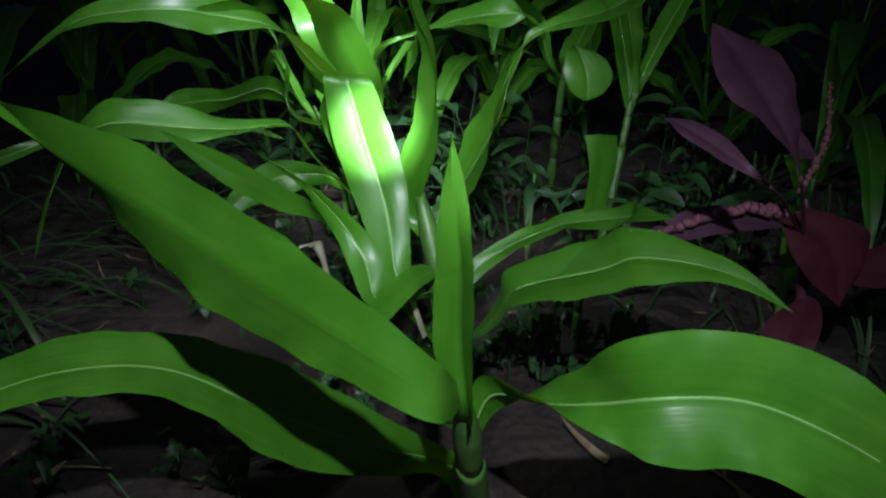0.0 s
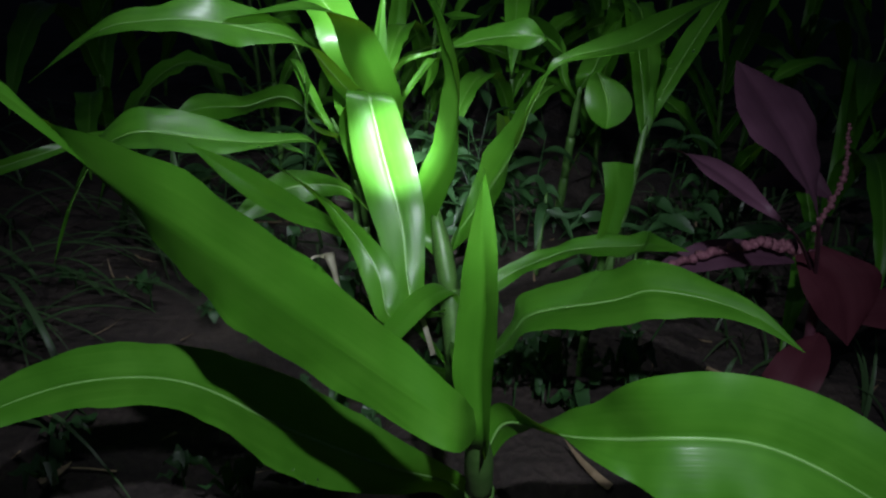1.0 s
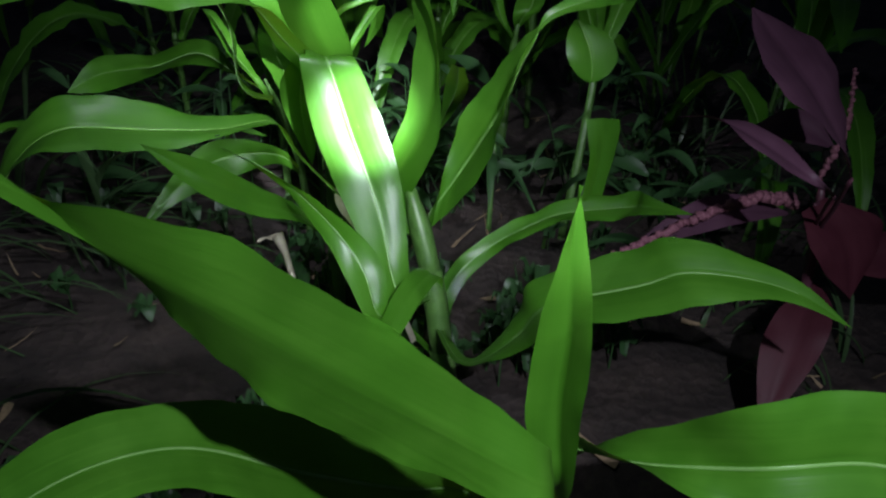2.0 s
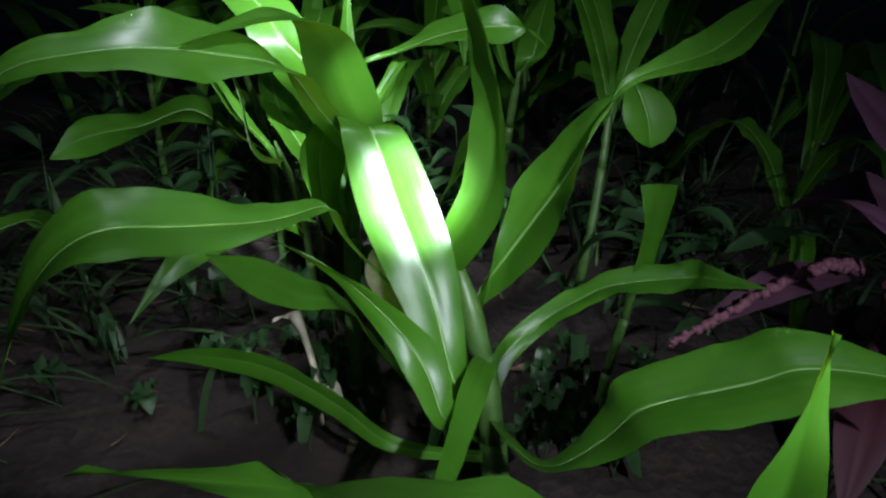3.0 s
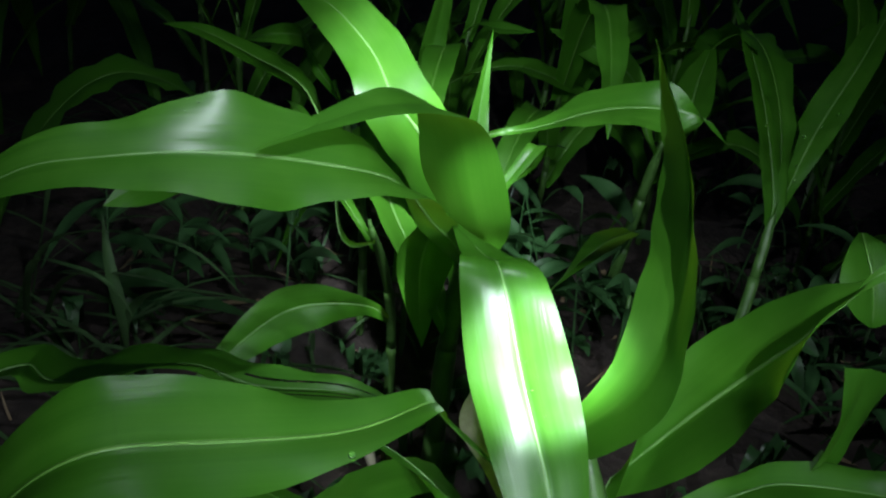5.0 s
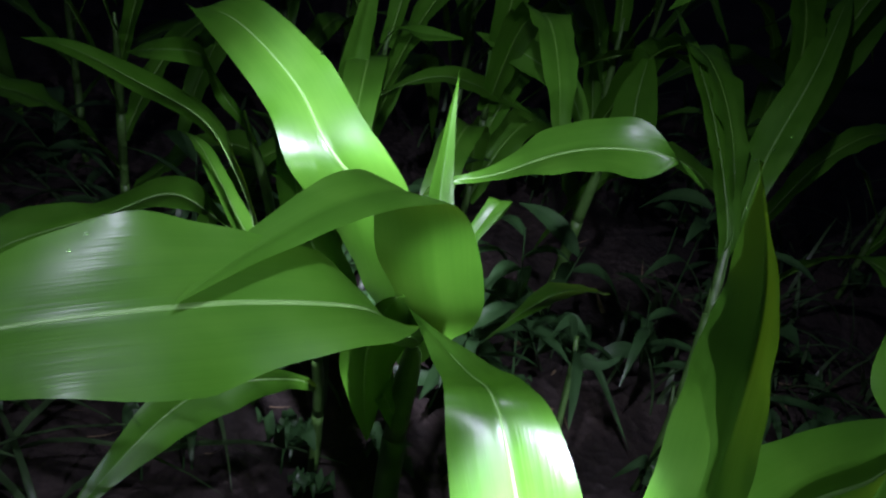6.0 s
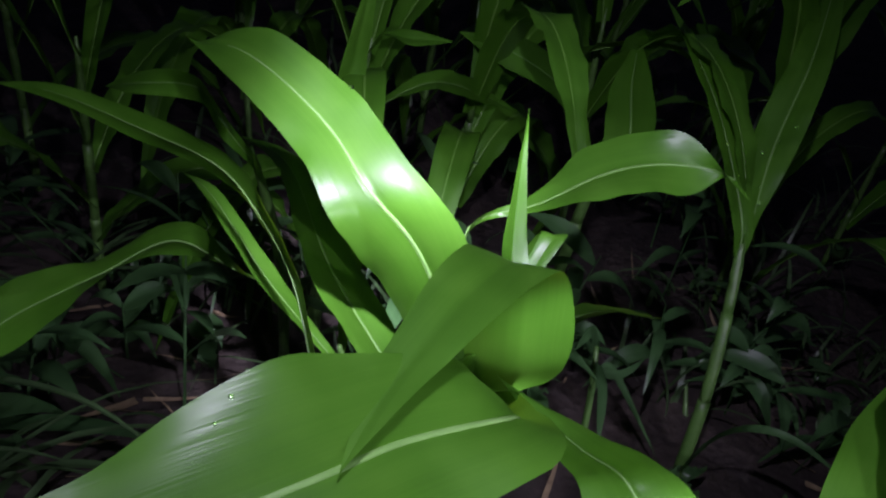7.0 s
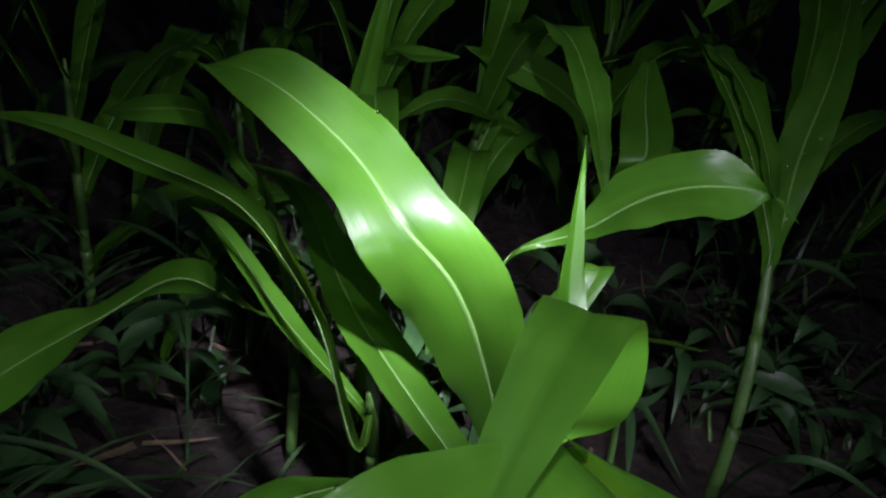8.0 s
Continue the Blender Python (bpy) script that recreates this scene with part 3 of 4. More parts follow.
maize((-0.15, 1.3, 0.17), [(-0.15, 1.3, 0.15), (-0.155, 1.295, 0.27), (-0.17, 1.27, 0.38), (-0.2, 1.22, 0.49)], 0.006, "maize plant with narrow arching leaves behind the folded leaf", [
    ([(-0.1865, 1.242, 0.4404, 0.0056, 0.0038, -0.0016), (-0.2112, 1.228, 0.4854, 0.0049, 0.003, -0.0011), (-0.245, 1.297, 0.5022, 0.0102, 0.007, -0.003), (-0.284, 1.372, 0.5382, 0.0068, 0.0055, -0.0013), (-0.3064, 1.421, 0.5327, 0.0002, 0, -0.0006)],
     dict(rib=MIDRIB)),
    ([(-0.1905, 1.236, 0.4553, 0.0008, -0.0049, 0.005), (-0.226, 1.159, 0.5003, 0.0012, -0.0075, 0.0077), (-0.2369, 1.221, 0.5538, -0.0014, -0.0121, 0.0099), (-0.2564, 1.269, 0.5807, -0.002, -0.0105, 0.0169), (-0.2828, 1.316, 0.5976, -0.0003, -0.0075, 0.0151), (-0.3392, 1.363, 0.6035, 0, -0.0009, 0.013), (-0.4022, 1.41, 0.61, 0.0018, 0.0018, 0.0066), (-0.4526, 1.449, 0.5992, 0, 0, 0.0001)],
     dict(rib=MIDRIB)),
    ([(-0.1613, 1.285, 0.3159, -0.001, 0.0023, -0.0065), (-0.1912, 1.248, 0.3609, -0.0023, 0.0055, -0.0154), (-0.2593, 1.232, 0.3669, 0.0059, -0.0059, -0.0275), (-0.3021, 1.204, 0.3586, 0.0102, -0.008, -0.0221), (-0.3497, 1.159, 0.3308, 0.0069, -0.0043, -0.0062), (-0.3878, 1.123, 0.2926, 0.0001, -0.0001, -0.0001)],
     dict(rib=MIDRIB)),
])


# ---- the purple amaranth ----
def amaranth():
    plant = thing("amaranth_plant", (0.47, 0.86, GROUND), "dark purple-red amaranth plant with drooping flower spikes", "amaranth")
    stem = tube("stem", [(0.47, 0.86, 0.15), (0.455, 0.862, 0.30), (0.44, 0.86, 0.42), (0.425, 0.858, 0.49)], (0.008, 0.007, 0.006, 0.004), PURPLE_STEM, plant, "ribbed red stem")
    blade("leaf", [(0.3505, 0.722, 0.572, 0.0016, 0.0025, -0.001), (0.3414, 0.7297, 0.5973, 0.0125, 0.0180, -0.0061), (0.331, 0.75, 0.623, 0.031, 0.0285, -0.004), (0.3174, 0.7748, 0.6489, 0.0437, 0.0336, -0.0003), (0.306, 0.8164, 0.6676, 0.0347, 0.0218, 0.0021), (0.2834, 0.8454, 0.693, 0, 0, 0)], plant, PURPLE, None, "broad dusty-purple leaf with a pointed tip", fold=0.1, wave=0.04, seed=3)
    blade("leaf", [(0.2999, 0.671, 0.5833, -0.0027, -0.009, 0.0035), (0.2462, 0.7019, 0.6188, 0.0127, 0.021, 0.0021), (0.207, 0.7215, 0.6328, 0.0039, 0.0113, -0.0049), (0.1756, 0.7372, 0.628, 0.0001, 0.0002, -0.0001)], plant, PURPLE, None, "small reddish-purple leaf", fold=0.1, wave=0.04, seed=3)
    blade("leaf", [(0.4096, 0.84, 0.4805, 0.0211, 0.0129, 0.0015), (0.4542, 0.8205, 0.4405, 0.0461, 0.0145, 0.0114), (0.4686, 0.8084, 0.373, 0, 0, 0)], plant, CRIMSON, None, "large dark red drooping leaf", fold=0.1, wave=0.04, seed=3)
    for points, thick in (([(0.3505, 0.722, 0.572), (0.385, 0.775, 0.515), (0.425, 0.84, 0.44), (0.446, 0.862, 0.36)], 0.0028),
                          ([(0.2999, 0.671, 0.5833), (0.345, 0.735, 0.54), (0.405, 0.82, 0.47), (0.438, 0.86, 0.42)], 0.0022),
                          ([(0.4096, 0.84, 0.4805), (0.425, 0.85, 0.475), (0.432, 0.858, 0.455)], 0.0025)):
        tube("petiole", points, (thick * 0.7, thick * 0.9, thick), PURPLE_STEM, plant, "", 7, 14)
    rng = np.random.RandomState(5)

    def spike(points, thick, count):
        core = tube("flower_spike", points, (thick * 0.5, thick * 0.5, thick * 0.3), FLOWER, plant, "knobbly dusty-pink flower spike")
        line = spline(points, count)
        for k in range(count):
            bm = bmesh.new()
            bmesh.ops.create_icosphere(bm, subdivisions=1, radius=thick * (0.75 + 0.5 * rng.rand()) * (1.1 - 0.5 * k / count))
            for v in bm.verts:
                v.co *= 0.8 + 0.5 * rng.rand()
            at = line[k] + (rng.rand(3) - 0.5) * thick * 0.9
            verts, faces = [tuple(Vector(at) + v.co) for v in bm.verts], [tuple(v.index for v in f.verts) for f in bm.faces]
            bm.free()
            mesh_part("floret", verts, faces, FLOWER, core)

    spike([(0.43, 0.90, 0.45), (0.37, 0.888, 0.464), (0.30, 0.872, 0.452), (0.235, 0.855, 0.434), (0.172, 0.84, 0.414)], 0.0068, 64)
    for n, (a, b, side, wide) in enumerate((((0.43, 0.91, 0.43), (0.21, 0.865, 0.405), (0.1, 0.75, 0.55), 0.022), ((0.44, 0.88, 0.53), (0.35, 0.95, 0.50), (0.6, 0.5, 0.5), 0.024),
                                            ((0.47, 0.86, 0.38), (0.63, 0.80, 0.40), (0.2, 0.8, 0.3), 0.04), ((0.46, 0.86, 0.36), (0.36, 0.74, 0.24), (0.8, -0.4, 0.2), 0.035))):
        a, b, side = np.array(a), np.array(b), unit(np.array(side)) * wide
        rows = [(*(a + (b - a) * f + (0, 0, 0.03 * math.sin(3.1 * f))), *(side * w)) for f, w in ((0, 0.1), (0.25, 0.75), (0.5, 1.0), (0.75, 0.7), (1, 0.03))]
        blade("leaf", rows, plant, CRIMSON if n > 1 else PURPLE, None, "dull dark red leaf in the shade" if n > 1 else "dull purple leaf in the shade", fold=0.15, wave=0.05, seed=n + 30, steps=24, cols=9)
    spike([(0.42, 0.86, 0.50), (0.44, 0.87, 0.56), (0.435, 0.88, 0.62)], 0.004, 24)
    return plant


amaranth()


# ---- maize further back, each plant grown from its own numbers ----
def grown_maize(x, y, height, count, seed, heading=0.0):
    rng = np.random.RandomState(seed)
    base = np.array((x, y, ground_height(x, y) - 0.01))
    lean = (rng.rand(2) - 0.5) * 0.12
    top = base + (lean[0] * height, lean[1] * height, height * 0.62)
    plant = thing("maize_plant", tuple(base), "young green maize plant standing in the dark field", "maize", "maize row")
    points = [base, base * 0.66 + top * 0.34, base * 0.33 + top * 0.67, top]
    stalk(plant, points, 0.0045 + 0.002 * rng.rand())
    for k in range(count):
        f = (k + 0.6) / count
        start = base + (top - base) * (0.18 + 0.82 * f)
        turn = heading + (k % 2) * math.pi + (rng.rand() - 0.5) * 1.3
        out = np.array((math.cos(turn), math.sin(turn), 0))
        reach = height * (0.62 - 0.28 * abs(f - 0.45)) * (0.85 + 0.3 * rng.rand())
        rise = height * (0.16 + 0.30 * f) * (0.8 + 0.4 * rng.rand())
        drop = rise - reach * (0.85 - 0.75 * f) * (0.7 + 0.6 * rng.rand())
        wide = (0.022 + 0.016 * rng.rand()) * (0.6 + 0.5 * height)
        side = np.array((-out[1], out[0], 0))
        twist = (rng.rand() - 0.5) * 1.2
        rows = []
        for s, w, h, r in ((0, 0.5, 0, 0), (0.25, 0.95, 0.72, 0.2), (0.5, 1.0, 1.0, 0.5), (0.75, 0.75, None, 0.8), (1, 0.02, None, 1.0)):
            z = rise * h if h is not None else rise + (drop - rise) * ((s - 0.5) * 2) ** 1.5
            p = start + out * reach * r + np.array((0, 0, z))
            v = side * math.cos(twist * s) + np.array((0, 0, 1)) * math.sin(twist * s)
            rows.append((*p, *(v * wide * w)))
        blade("leaf", rows, plant, MAIZE, SOFT_RIB, seed=seed * 13 + k, steps=30, cols=9, wave=0.15)
    return plant


BACK = [(-0.40, 1.74, 0.62, 6), (0.13, 1.80, 0.66, 6), (0.33, 1.78, 0.7, 7), (0.56, 1.62, 0.7, 6), (-0.08, 1.78, 0.62, 6),
        (0.62, 1.28, 0.5, 5), (0.86, 1.7, 0.7, 6), (-0.5, 2.0, 0.7, 6), (-0.15, 2.15, 0.7, 6), (0.2, 2.2, 0.75, 6),
        (0.52, 2.1, 0.75, 6), (0.9, 2.2, 0.75, 6), (-0.85, 1.85, 0.6, 5), (-0.9, 2.4, 0.7, 5), (0.0, 2.6, 0.75, 5), (0.45, 2.6, 0.8, 5)]
for number, (x, y, height, count) in enumerate(BACK):
    grown_maize(x, y, height, count, 40 + number, 0.3 + number * 0.9)


# ---- grass, weeds and litter on the soil ----
def joined(name, blades, material, label, category):
    """Many small blades or leaves that nobody could count, in one mesh."""
    verts, faces, uvs = [], [], []
    for rows, cols in blades:
        rows = np.asarray(rows)
        u = np.linspace(-1, 1, cols)
        wide = np.linalg.norm(rows[:, 3:], axis=1)
        g = rows[:, None, :3] + rows[:, None, 3:] * u[None, :, None]
        g[:, :, 2] += 0.25 * wide[:, None] * np.abs(u)[None]
        faces += [tuple(i + len(verts) for i in f) for f in grid_faces(len(rows), cols)]
        verts += g.reshape(-1, 3).tolist()
        uvs += [(a * w + len(verts) * 0.001, 0.02 * k) for k, w in enumerate(wide) for a in u]
    ob = mesh_part(name, verts, faces, material, None, "", uvs)
    return tagged(ob, label, category, kind="stuff")


def grass_blade(rng, x, y, length, lean, wide, turn):
    out = np.array((math.cos(turn), math.sin(turn), 0))
    side = np.array((-out[1], out[0], 0))
    z0 = ground_height(x, y) - 0.004
    rows = []
    for s in np.linspace(0, 1, 9):
        p = np.array((x, y, z0)) + out * length * lean * s ** 1.4 + np.array((0, 0, 1)) * length * (s * (1.05 - lean * 0.4) - 0.75 * lean * s ** 2.6)
        rows.append((*p, *(side * wide * min(1, 4 * s + 0.5) * (1 - s ** 2.2) + 1e-5)))
    return rows, 3


def scatter_grass():
    rng = np.random.RandomState(3)
    tufts = []
    for _ in range(14):
        x, y = -0.42 - 0.9 * rng.rand() ** 1.3, 0.75 + 1.5 * rng.rand()
        tufts.append((x, y, 6 + rng.randint(6), 0.2 + 0.22 * rng.rand()))
    for _ in range(40):
        tufts.append((-0.35 + 1.5 * rng.rand(), 1.35 + 1.5 * rng.rand(), 7, 0.12 + 0.16 * rng.rand()))
    for _ in range(7):
        tufts.append((-0.42 - 0.35 * rng.rand(), 0.95 + 0.4 * rng.rand(), 6, 0.22 + 0.16 * rng.rand()))
    for _ in range(26):
        tufts.append((0.45 + 0.6 * rng.rand(), 0.7 + 0.9 * rng.rand(), 6, 0.1 + 0.14 * rng.rand()))
    made = []
    for x, y, count, length in tufts:
        low = x < -0.36
        for _ in range(count):
            lean, turn = 0.3 + 0.6 * rng.rand(), rng.rand() * 6.28
            if low:
                lean, turn = 0.8 + 0.3 * rng.rand(), rng.randint(2) * math.pi + 0.5 * rng.randn()
            made.append(grass_blade(rng, x + 0.03 * rng.randn(), y + 0.03 * rng.randn(), length * (0.6 + 0.7 * rng.rand()), lean, 0.0022 + 0.003 * rng.rand(), turn))
    joined("grass", made, GRASS, "long thin arching grass blades growing among the maize", "grass")


def scatter_weeds():
    rng = np.random.RandomState(8)
    made = []
    spots = [(0.13 + 0.09 * rng.randn(), 0.98 + 0.08 * rng.randn()) for _ in range(24)]
    spots += [(-0.2 + 0.14 * rng.randn(), 1.0 + 0.16 * rng.randn()) for _ in range(22)]
    spots += [(0.1 + 0.3 * rng.randn(), 1.45 + 0.2 * rng.randn()) for _ in range(36)]
    spots += [(-0.5 + 0.2 * rng.randn(), 0.9 + 0.3 * rng.randn()) for _ in range(12)]
    for x, y in spots:
        high = 0.02 + 0.07 * rng.rand()
        for _ in range(5):
            turn, reach, wide = rng.rand() * 6.28, 0.018 + 0.03 * rng.rand(), 0.005 + 0.008 * rng.rand()
            out = np.array((math.cos(turn), math.sin(turn), 0))
            side = np.array((-out[1], out[0], 0))
            z0 = ground_height(x, y)
            rows = [(*(np.array((x, y, z0 + high * (0.4 + 0.6 * rng.rand()))) + out * reach * s + np.array((0, 0, 0.012 * math.sin(2.6 * s)))), *(side * (wide * math.sin(math.pi * min(0.97, 0.08 + 0.9 * s)) + 1e-4))) for s in np.linspace(0, 1, 6)]
            made.append((rows, 3))
        made.append(([(x, y, ground_height(x, y) + high * s, 0.0012, 0, 0) for s in (-0.1, 0.5, 1)], 2))
    joined("weeds", made, WEED, "low broad-leaved green weeds sprouting from the soil", "weeds")


def tall_weeds():
    """Lance-leaved weeds crowding behind the row, each leaf long and drooping."""
    rng = np.random.RandomState(31)
    made = []
    spots = [(0.12 + 0.11 * rng.randn(), 1.50 + 0.09 * rng.randn()) for _ in range(15)]
    spots += [(-0.30 + 0.16 * rng.randn(), 1.62 + 0.12 * rng.randn()) for _ in range(14)]
    spots += [(0.50 + 0.14 * rng.randn(), 1.45 + 0.15 * rng.randn()) for _ in range(10)]
    for x, y in spots:
        high, z0 = 0.10 + 0.16 * rng.rand(), ground_height(x, y)
        lean = 0.05 * rng.randn(2)
        made.append(([(x + lean[0] * s, y + lean[1] * s, z0 + high * s, 0.0016 * (1.2 - 0.7 * s), 0, 0) for s in (-0.05, 0.3, 0.65, 1)], 3))
        for k in range(7):
            f = 0.25 + 0.75 * (k + rng.rand()) / 7
            turn, reach, wide = k * 2.4 + rng.rand(), 0.05 + 0.07 * rng.rand(), 0.007 + 0.007 * rng.rand()
            out = np.array((math.cos(turn), math.sin(turn), 0))
            side = np.array((-out[1], out[0], 0.35 * rng.randn()))
            foot = np.array((x + lean[0] * f, y + lean[1] * f, z0 + high * f))
            rise, fall = 0.03 + 0.04 * rng.rand(), 0.03 + 0.06 * rng.rand()
            made.append(([(*(foot + out * reach * s + (0, 0, rise * s - fall * s ** 2.2)), *(side * (wide * math.sin(math.pi * min(0.985, 0.06 + 0.94 * s ** 0.8)) + 1e-4))) for s in np.linspace(0, 1, 8)], 5))
    joined("weeds", made, WEED, "tall lance-leaved weeds crowding behind the maize row", "weeds")


def scatter_litter():
    rng = np.random.RandomState(21)
    made = []
    for _ in range(150):
        x, y = -0.6 + 1.3 * rng.rand(), 0.35 + 1.5 * rng.rand()
        turn, length, wide = rng.rand() * 6.28, 0.02 + 0.07 * rng.rand() ** 2, 0.001 + 0.006 * rng.rand() ** 2
        out = np.array((math.cos(turn), math.sin(turn), 0))
        side = np.array((-out[1], out[0], 0.3 * rng.randn()))
        curl = 0.012 * rng.randn()
        rows = [(*(np.array((x, y, 0)) + out * length * s + (0, 0, ground_height(x + out[0] * length * s, y + out[1] * length * s) + 0.003 + abs(curl) * s * s)), *(side * wide * (1.02 - s * s))) for s in np.linspace(0, 1, 6)]
        made.append((rows, 3))
    joined("litter", made, DRY, "dry brown leaf scraps and straw lying on the soil", "litter")


scatter_grass()
scatter_weeds()
tall_weeds()
scatter_litter()


# ---- single blades of grass, weeds and dry stems that stand out ----
def strip_rows(points, wide, flat=(0.3, 0.1, 1.0)):
    """Rows for a narrow blade along a curve, its face turned towards flat."""
    line = spline(points, 6)
    side = unit(np.cross(unit(np.gradient(line, axis=0)), flat))
    return [(*p, *(v * wide * w)) for p, v, w in zip(line, side, (0.6, 0.95, 1.0, 0.85, 0.55, 0.03))]


def grass_tuft(place, blades, label):
    plant = thing("grass_tuft", place, label, "grass", "grass at the row's edge")
    for n, (points, wide) in enumerate(blades):
        blade("blade", strip_rows(points, wide), plant, GRASS, seed=n * 5, fold=0.3, wave=0.02, steps=20, cols=5)
    return plant


grass_tuft((-0.63, 1.40, GROUND), [
    ([(-0.66, 1.42, 0.17), (-0.60, 1.39, 0.33), (-0.514, 1.36, 0.366), (-0.44, 1.32, 0.39), (-0.377, 1.272, 0.40), (-0.322, 1.212, 0.386)], 0.006),
    ([(-0.63, 1.38, 0.17), (-0.58, 1.30, 0.36), (-0.525, 1.25, 0.388), (-0.48, 1.237, 0.389), (-0.45, 1.219, 0.368), (-0.439, 1.209, 0.354)], 0.005),
    ([(-0.62, 1.41, 0.17), (-0.55, 1.32, 0.33), (-0.473, 1.277, 0.361), (-0.43, 1.252, 0.377), (-0.395, 1.224, 0.388)], 0.004),
    ([(-0.64, 1.40, 0.17), (-0.60, 1.42, 0.35), (-0.57, 1.40, 0.46), (-0.50, 1.33, 0.46)], 0.005),
], "tuft of long arching grass blades at the row's edge")
grass_tuft((-0.47, 1.25, GROUND), [
    ([(-0.47, 1.25, 0.17), (-0.465, 1.261, 0.335), (-0.399, 1.235, 0.374), (-0.353, 1.204, 0.397), (-0.313, 1.17, 0.416)], 0.007),
    ([(-0.46, 1.246, 0.17), (-0.46, 1.246, 0.313), (-0.482, 1.281, 0.364), (-0.495, 1.313, 0.414)], 0.010),
    ([(-0.48, 1.24, 0.17), (-0.53, 1.25, 0.27), (-0.60, 1.24, 0.28)], 0.006),
    ([(-0.50, 1.24, 0.17), (-0.515, 1.243, 0.275), (-0.467, 1.235, 0.291), (-0.43, 1.226, 0.285)], 0.006),
], "tuft of broad grass blades lying over the dark soil")


def weed(place, stems, leaves, label):
    plant = thing("weed", place, label, "weed", "weeds by the maize")
    for points, thick in stems:
        tube("stem", points, (thick, thick * 0.85, thick * 0.6), STALK, plant, "", 8, 12)
    for n, (points, wide) in enumerate(leaves):
        blade("leaf", strip_rows(points, wide, (0.2, -0.8, 0.6)), plant, WEED, seed=n + 60, fold=0.15, wave=0.06, steps=18, cols=5)
    return plant


weed((0.165, 1.35, GROUND), [([(0.16, 1.335, 0.165), (0.165, 1.36, 0.25), (0.172, 1.39, 0.31)], 0.005)],
     [([(0.165, 1.36, 0.26), (0.192, 1.388, 0.285), (0.215, 1.36, 0.255), (0.24, 1.297, 0.205)], 0.006),
      ([(0.168, 1.38, 0.28), (0.212, 1.376, 0.272), (0.251, 1.389, 0.285)], 0.006),
      ([(0.17, 1.39, 0.31), (0.15, 1.38, 0.345), (0.12, 1.36, 0.335)], 0.008),
      ([(0.168, 1.37, 0.30), (0.155, 1.33, 0.29), (0.15, 1.30, 0.235)], 0.009)], "pale green weed with narrow drooping leaves")
weed((0.35, 1.38, GROUND), [([(0.355, 1.385, 0.165), (0.365, 1.42, 0.20)], 0.004)],
     [([(0.4017, 1.415, 0.0573), (0.3888, 1.462, 0.1462), (0.3571, 1.519, 0.2345), (0.305, 1.521, 0.2516)], 0.010)], "weed with one long arched leaf by a maize stalk")
weed((0.24, 1.26, GROUND), [([(0.24, 1.26, 0.165), (0.245, 1.26, 0.22)], 0.004)],
     [([(0.245, 1.26, 0.22), (0.257, 1.246, 0.298), (0.281, 1.216, 0.333), (0.301, 1.177, 0.345), (0.323, 1.126, 0.335)], 0.006),
      ([(0.245, 1.26, 0.21), (0.22, 1.24, 0.25), (0.18, 1.23, 0.23)], 0.007)], "weed with thin curved leaves beside the row")
weed((-0.42, 1.45, GROUND), [([(-0.50, 1.47, 0.185), (-0.46, 1.463, 0.188), (-0.42, 1.455, 0.188)], 0.0025)],
     [([(-0.4929, 1.464, 0.1995), (-0.4354, 1.445, 0.2131), (-0.3831, 1.421, 0.2214), (-0.3328, 1.391, 0.2248)], 0.009)], "long flat grass leaf lying on the soil")

dry = thing("dry_leaf", (-0.09, 1.03, 0.40), "pale dry bent leaf scrap hanging by the maize stalk", "dry leaf")
blade("blade", [(-0.100, 1.040, 0.428, 0.002, 0.001, 0.001), (-0.103, 1.032, 0.412, 0.009, 0.004, 0.003), (-0.094, 1.018, 0.395, 0.011, 0.004, 0.005), (-0.080, 1.008, 0.378, 0.007, 0.002, 0.005), (-0.05, 0.96, 0.33, 0.003, 0.001, 0.002), (-0.02, 0.90, 0.27, 0.003, 0.001, 0.002)], dry, PALE, seed=2, fold=0.2, steps=20, cols=7, up=(0, -1, 0.3))

stem = thing("dead_weed", (-0.165, 1.05, GROUND), "broken pale dry plant stem standing in the soil", "dead weed")
tube("stem", [(-0.163, 1.045, 0.165), (-0.166, 1.05, 0.24), (-0.178, 1.075, 0.29), (-0.19, 1.092, 0.315)], (0.006, 0.0045, 0.0045, 0.009), PALE, stem, "", 8, 14, 0.08)
blade("husk", [(-0.19, 1.09, 0.31, 0.008, 0.003, 0.0), (-0.20, 1.088, 0.318, 0.012, 0.003, 0.002), (-0.212, 1.08, 0.312, 0.004, 0.001, 0.001)], stem, PALE, seed=4, steps=10, cols=5)
blade("husk", [(-0.165, 1.048, 0.235, 0.005, 0.002, 0.0), (-0.150, 1.036, 0.245, 0.009, 0.004, 0.003), (-0.138, 1.025, 0.225, 0.003, 0.001, 0.001)], stem, PALE, seed=5, steps=10, cols=5)

arch = thing("dead_weed", (-0.30, 1.06, GROUND), "withered grey-green grass leaf arched over the soil", "dead weed")
blade("leaf", [(*p, *h) for p, h in (((-0.312, 1.05, 0.165), (0.004, 0.002, 0.002)), ((-0.295, 1.06, 0.25), (0.006, 0.004, 0.002)), ((-0.265, 1.066, 0.298), (0.004, 0.006, -0.006)), ((-0.225, 1.068, 0.316), (0.001, 0.008, -0.003)), ((-0.19, 1.062, 0.305), (0.0002, 0.0006, 0)))], arch, GRASS, seed=9, fold=0.2, steps=24, cols=5)


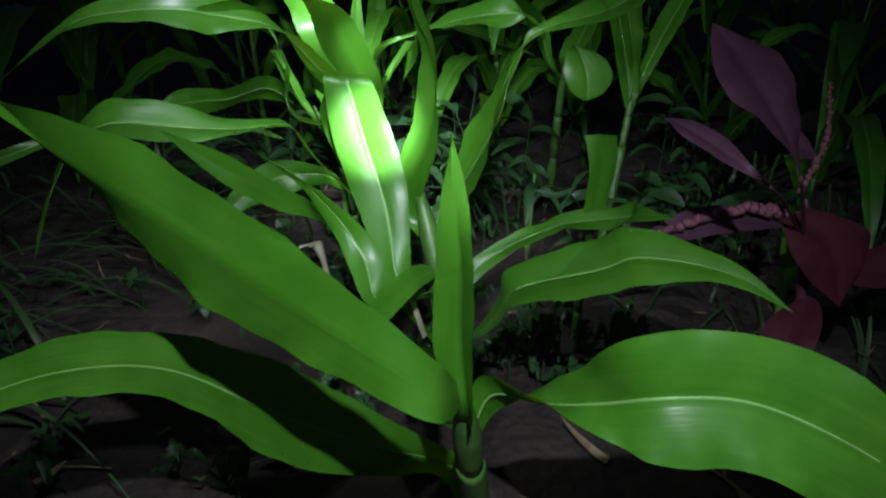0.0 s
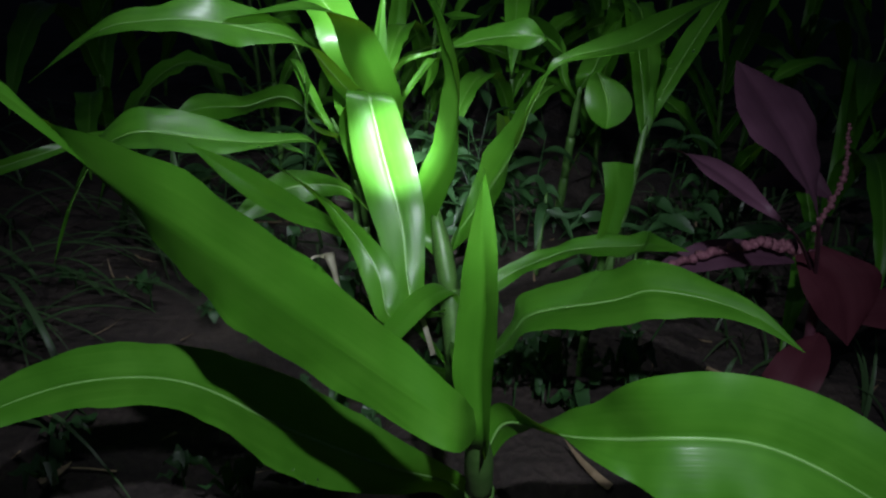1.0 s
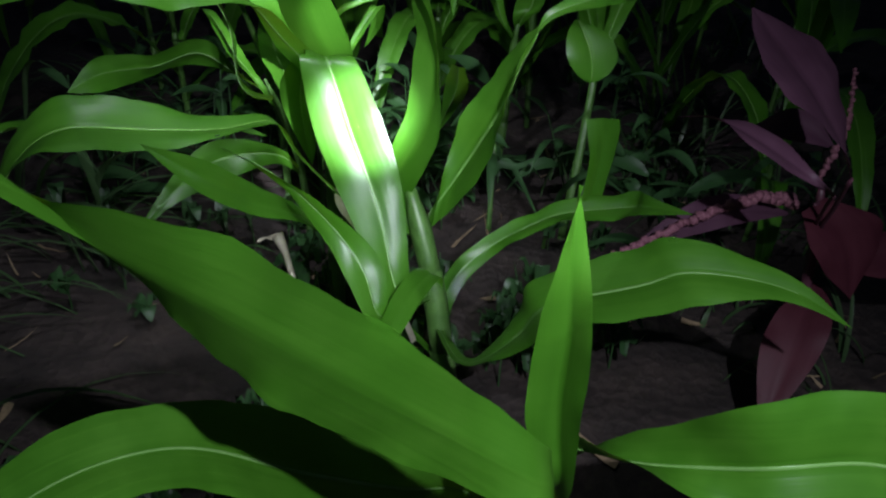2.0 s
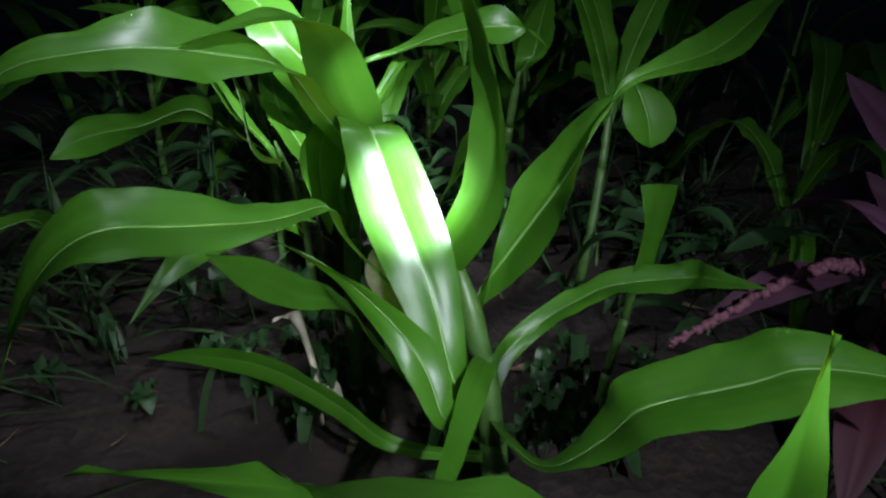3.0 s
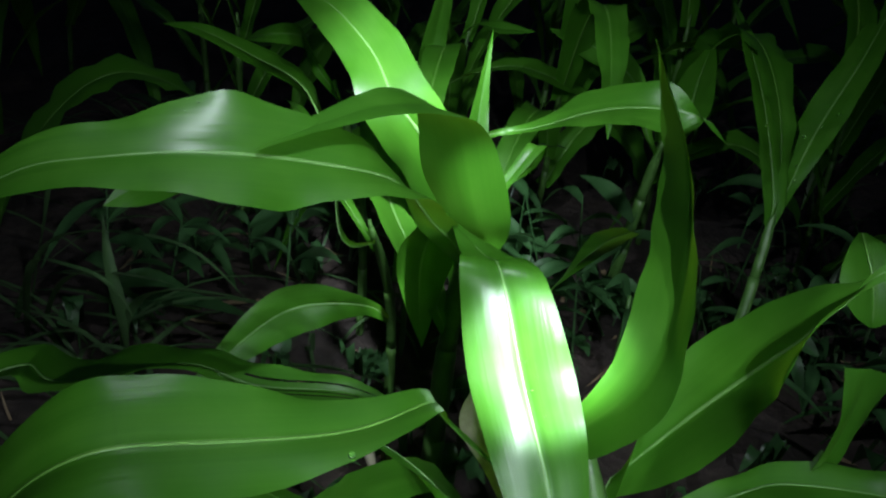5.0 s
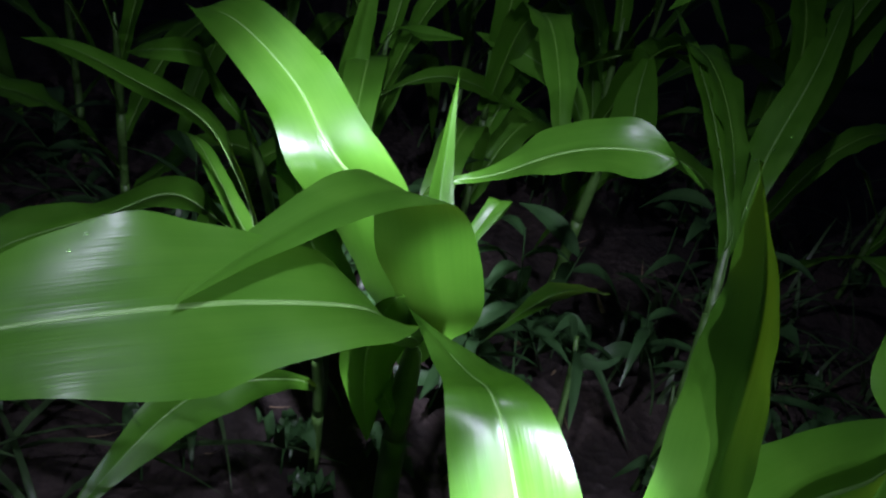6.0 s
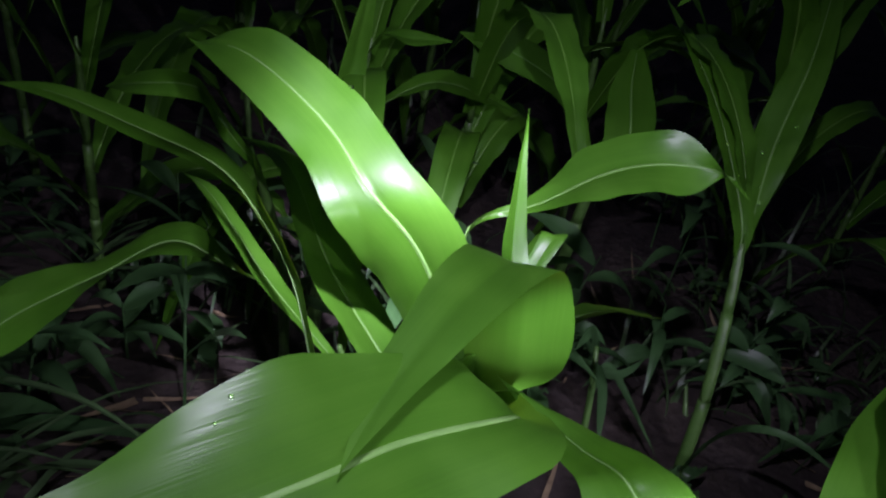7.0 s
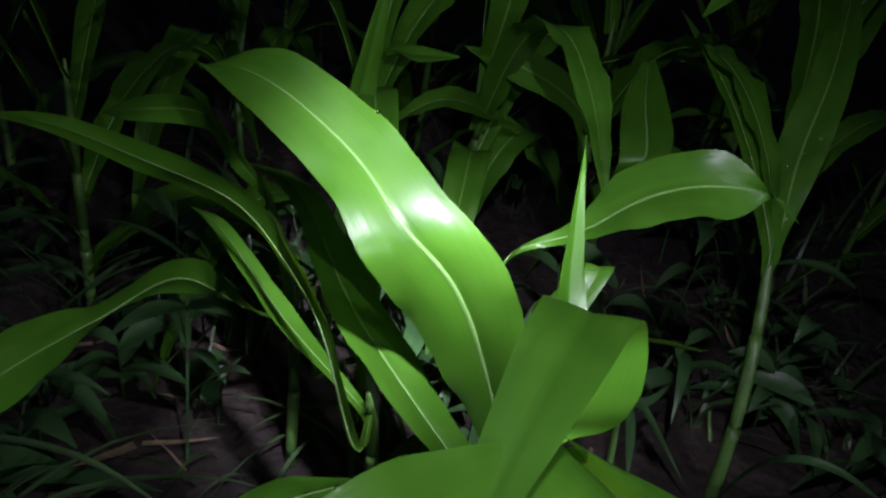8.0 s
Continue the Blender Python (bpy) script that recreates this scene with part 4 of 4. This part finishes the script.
# ---- water drops on the blades ----
def drops():
    """Beads of water, each set on a leaf: leaf, place along it, place across it, radius."""
    verts, faces = [], []
    for leaf, s, u, r in ((1, 0.42, -0.97, 0.0022), (1, 0.4, -0.97, 0.0018), (1, 0.41, -0.93, 0.0015), (1, 0.395, -0.92, 0.0016), (1, 0.43, -0.9, 0.0012), (13, 0.7, -0.95, 0.0018), (13, 0.69, -0.9, 0.0014), (13, 0.71, -0.92, 0.0013), (7, 0.4, 0.85, 0.0022), (15, 0.63, -0.8, 0.0009), (15, 0.64, -0.75, 0.0008), (15, 0.6, -0.93, 0.0008), (4, 0.49, 0.2, 0.0011), (4, 0.5, 0.35, 0.001), (4, 0.46, 0.28, 0.0011), (4, 0.53, 0.15, 0.001), (4, 0.51, -0.2, 0.001), (22, 0.37, -0.4, 0.0022), (22, 0.3, -0.2, 0.0018), (23, 0.6, 0.4, 0.0022), (22, 0.25, 0.1, 0.0026), (22, 0.46, 0.55, 0.0024), (22, 0.42, 0.1, 0.002), (23, 0.45, -0.2, 0.0026), (23, 0.37, 0.3, 0.0022), (23, 0.7, -0.3, 0.0022), (23, 0.55, 0.35, 0.0016), (14, 0.67, 0.95, 0.0018), (36, 0.26, -0.2, 0.0018), (36, 0.24, -0.15, 0.0016), (0, 0.67, -0.95, 0.0014), (14, 0.3, -0.9, 0.0012)):
        me = LEAVES[leaf].data
        cols = next(c for c in (15, 21) if len(me.vertices) == 52 * c)
        v = me.vertices[round(s * 51) * cols + round((u + 1) / 2 * (cols - 1))]
        at = root_of(LEAVES[leaf]) + v.co
        lift = v.normal if v.normal.z > -0.2 else -v.normal
        bm = bmesh.new()
        bmesh.ops.create_icosphere(bm, subdivisions=2, radius=r)
        bm.verts.ensure_lookup_table()
        faces += [tuple(w.index + len(verts) for w in f.verts) for f in bm.faces]
        verts += [tuple(at + w.co + lift * (r * 0.45 - 0.55 * w.co.dot(lift))) for w in bm.verts]
        bm.free()
    ob = mesh_part("water_drops", verts, faces, WATER)
    ob.visible_shadow = False
    tagged(ob, "clear water drops beading on the maize leaves", "water drops", kind="stuff")


drops()
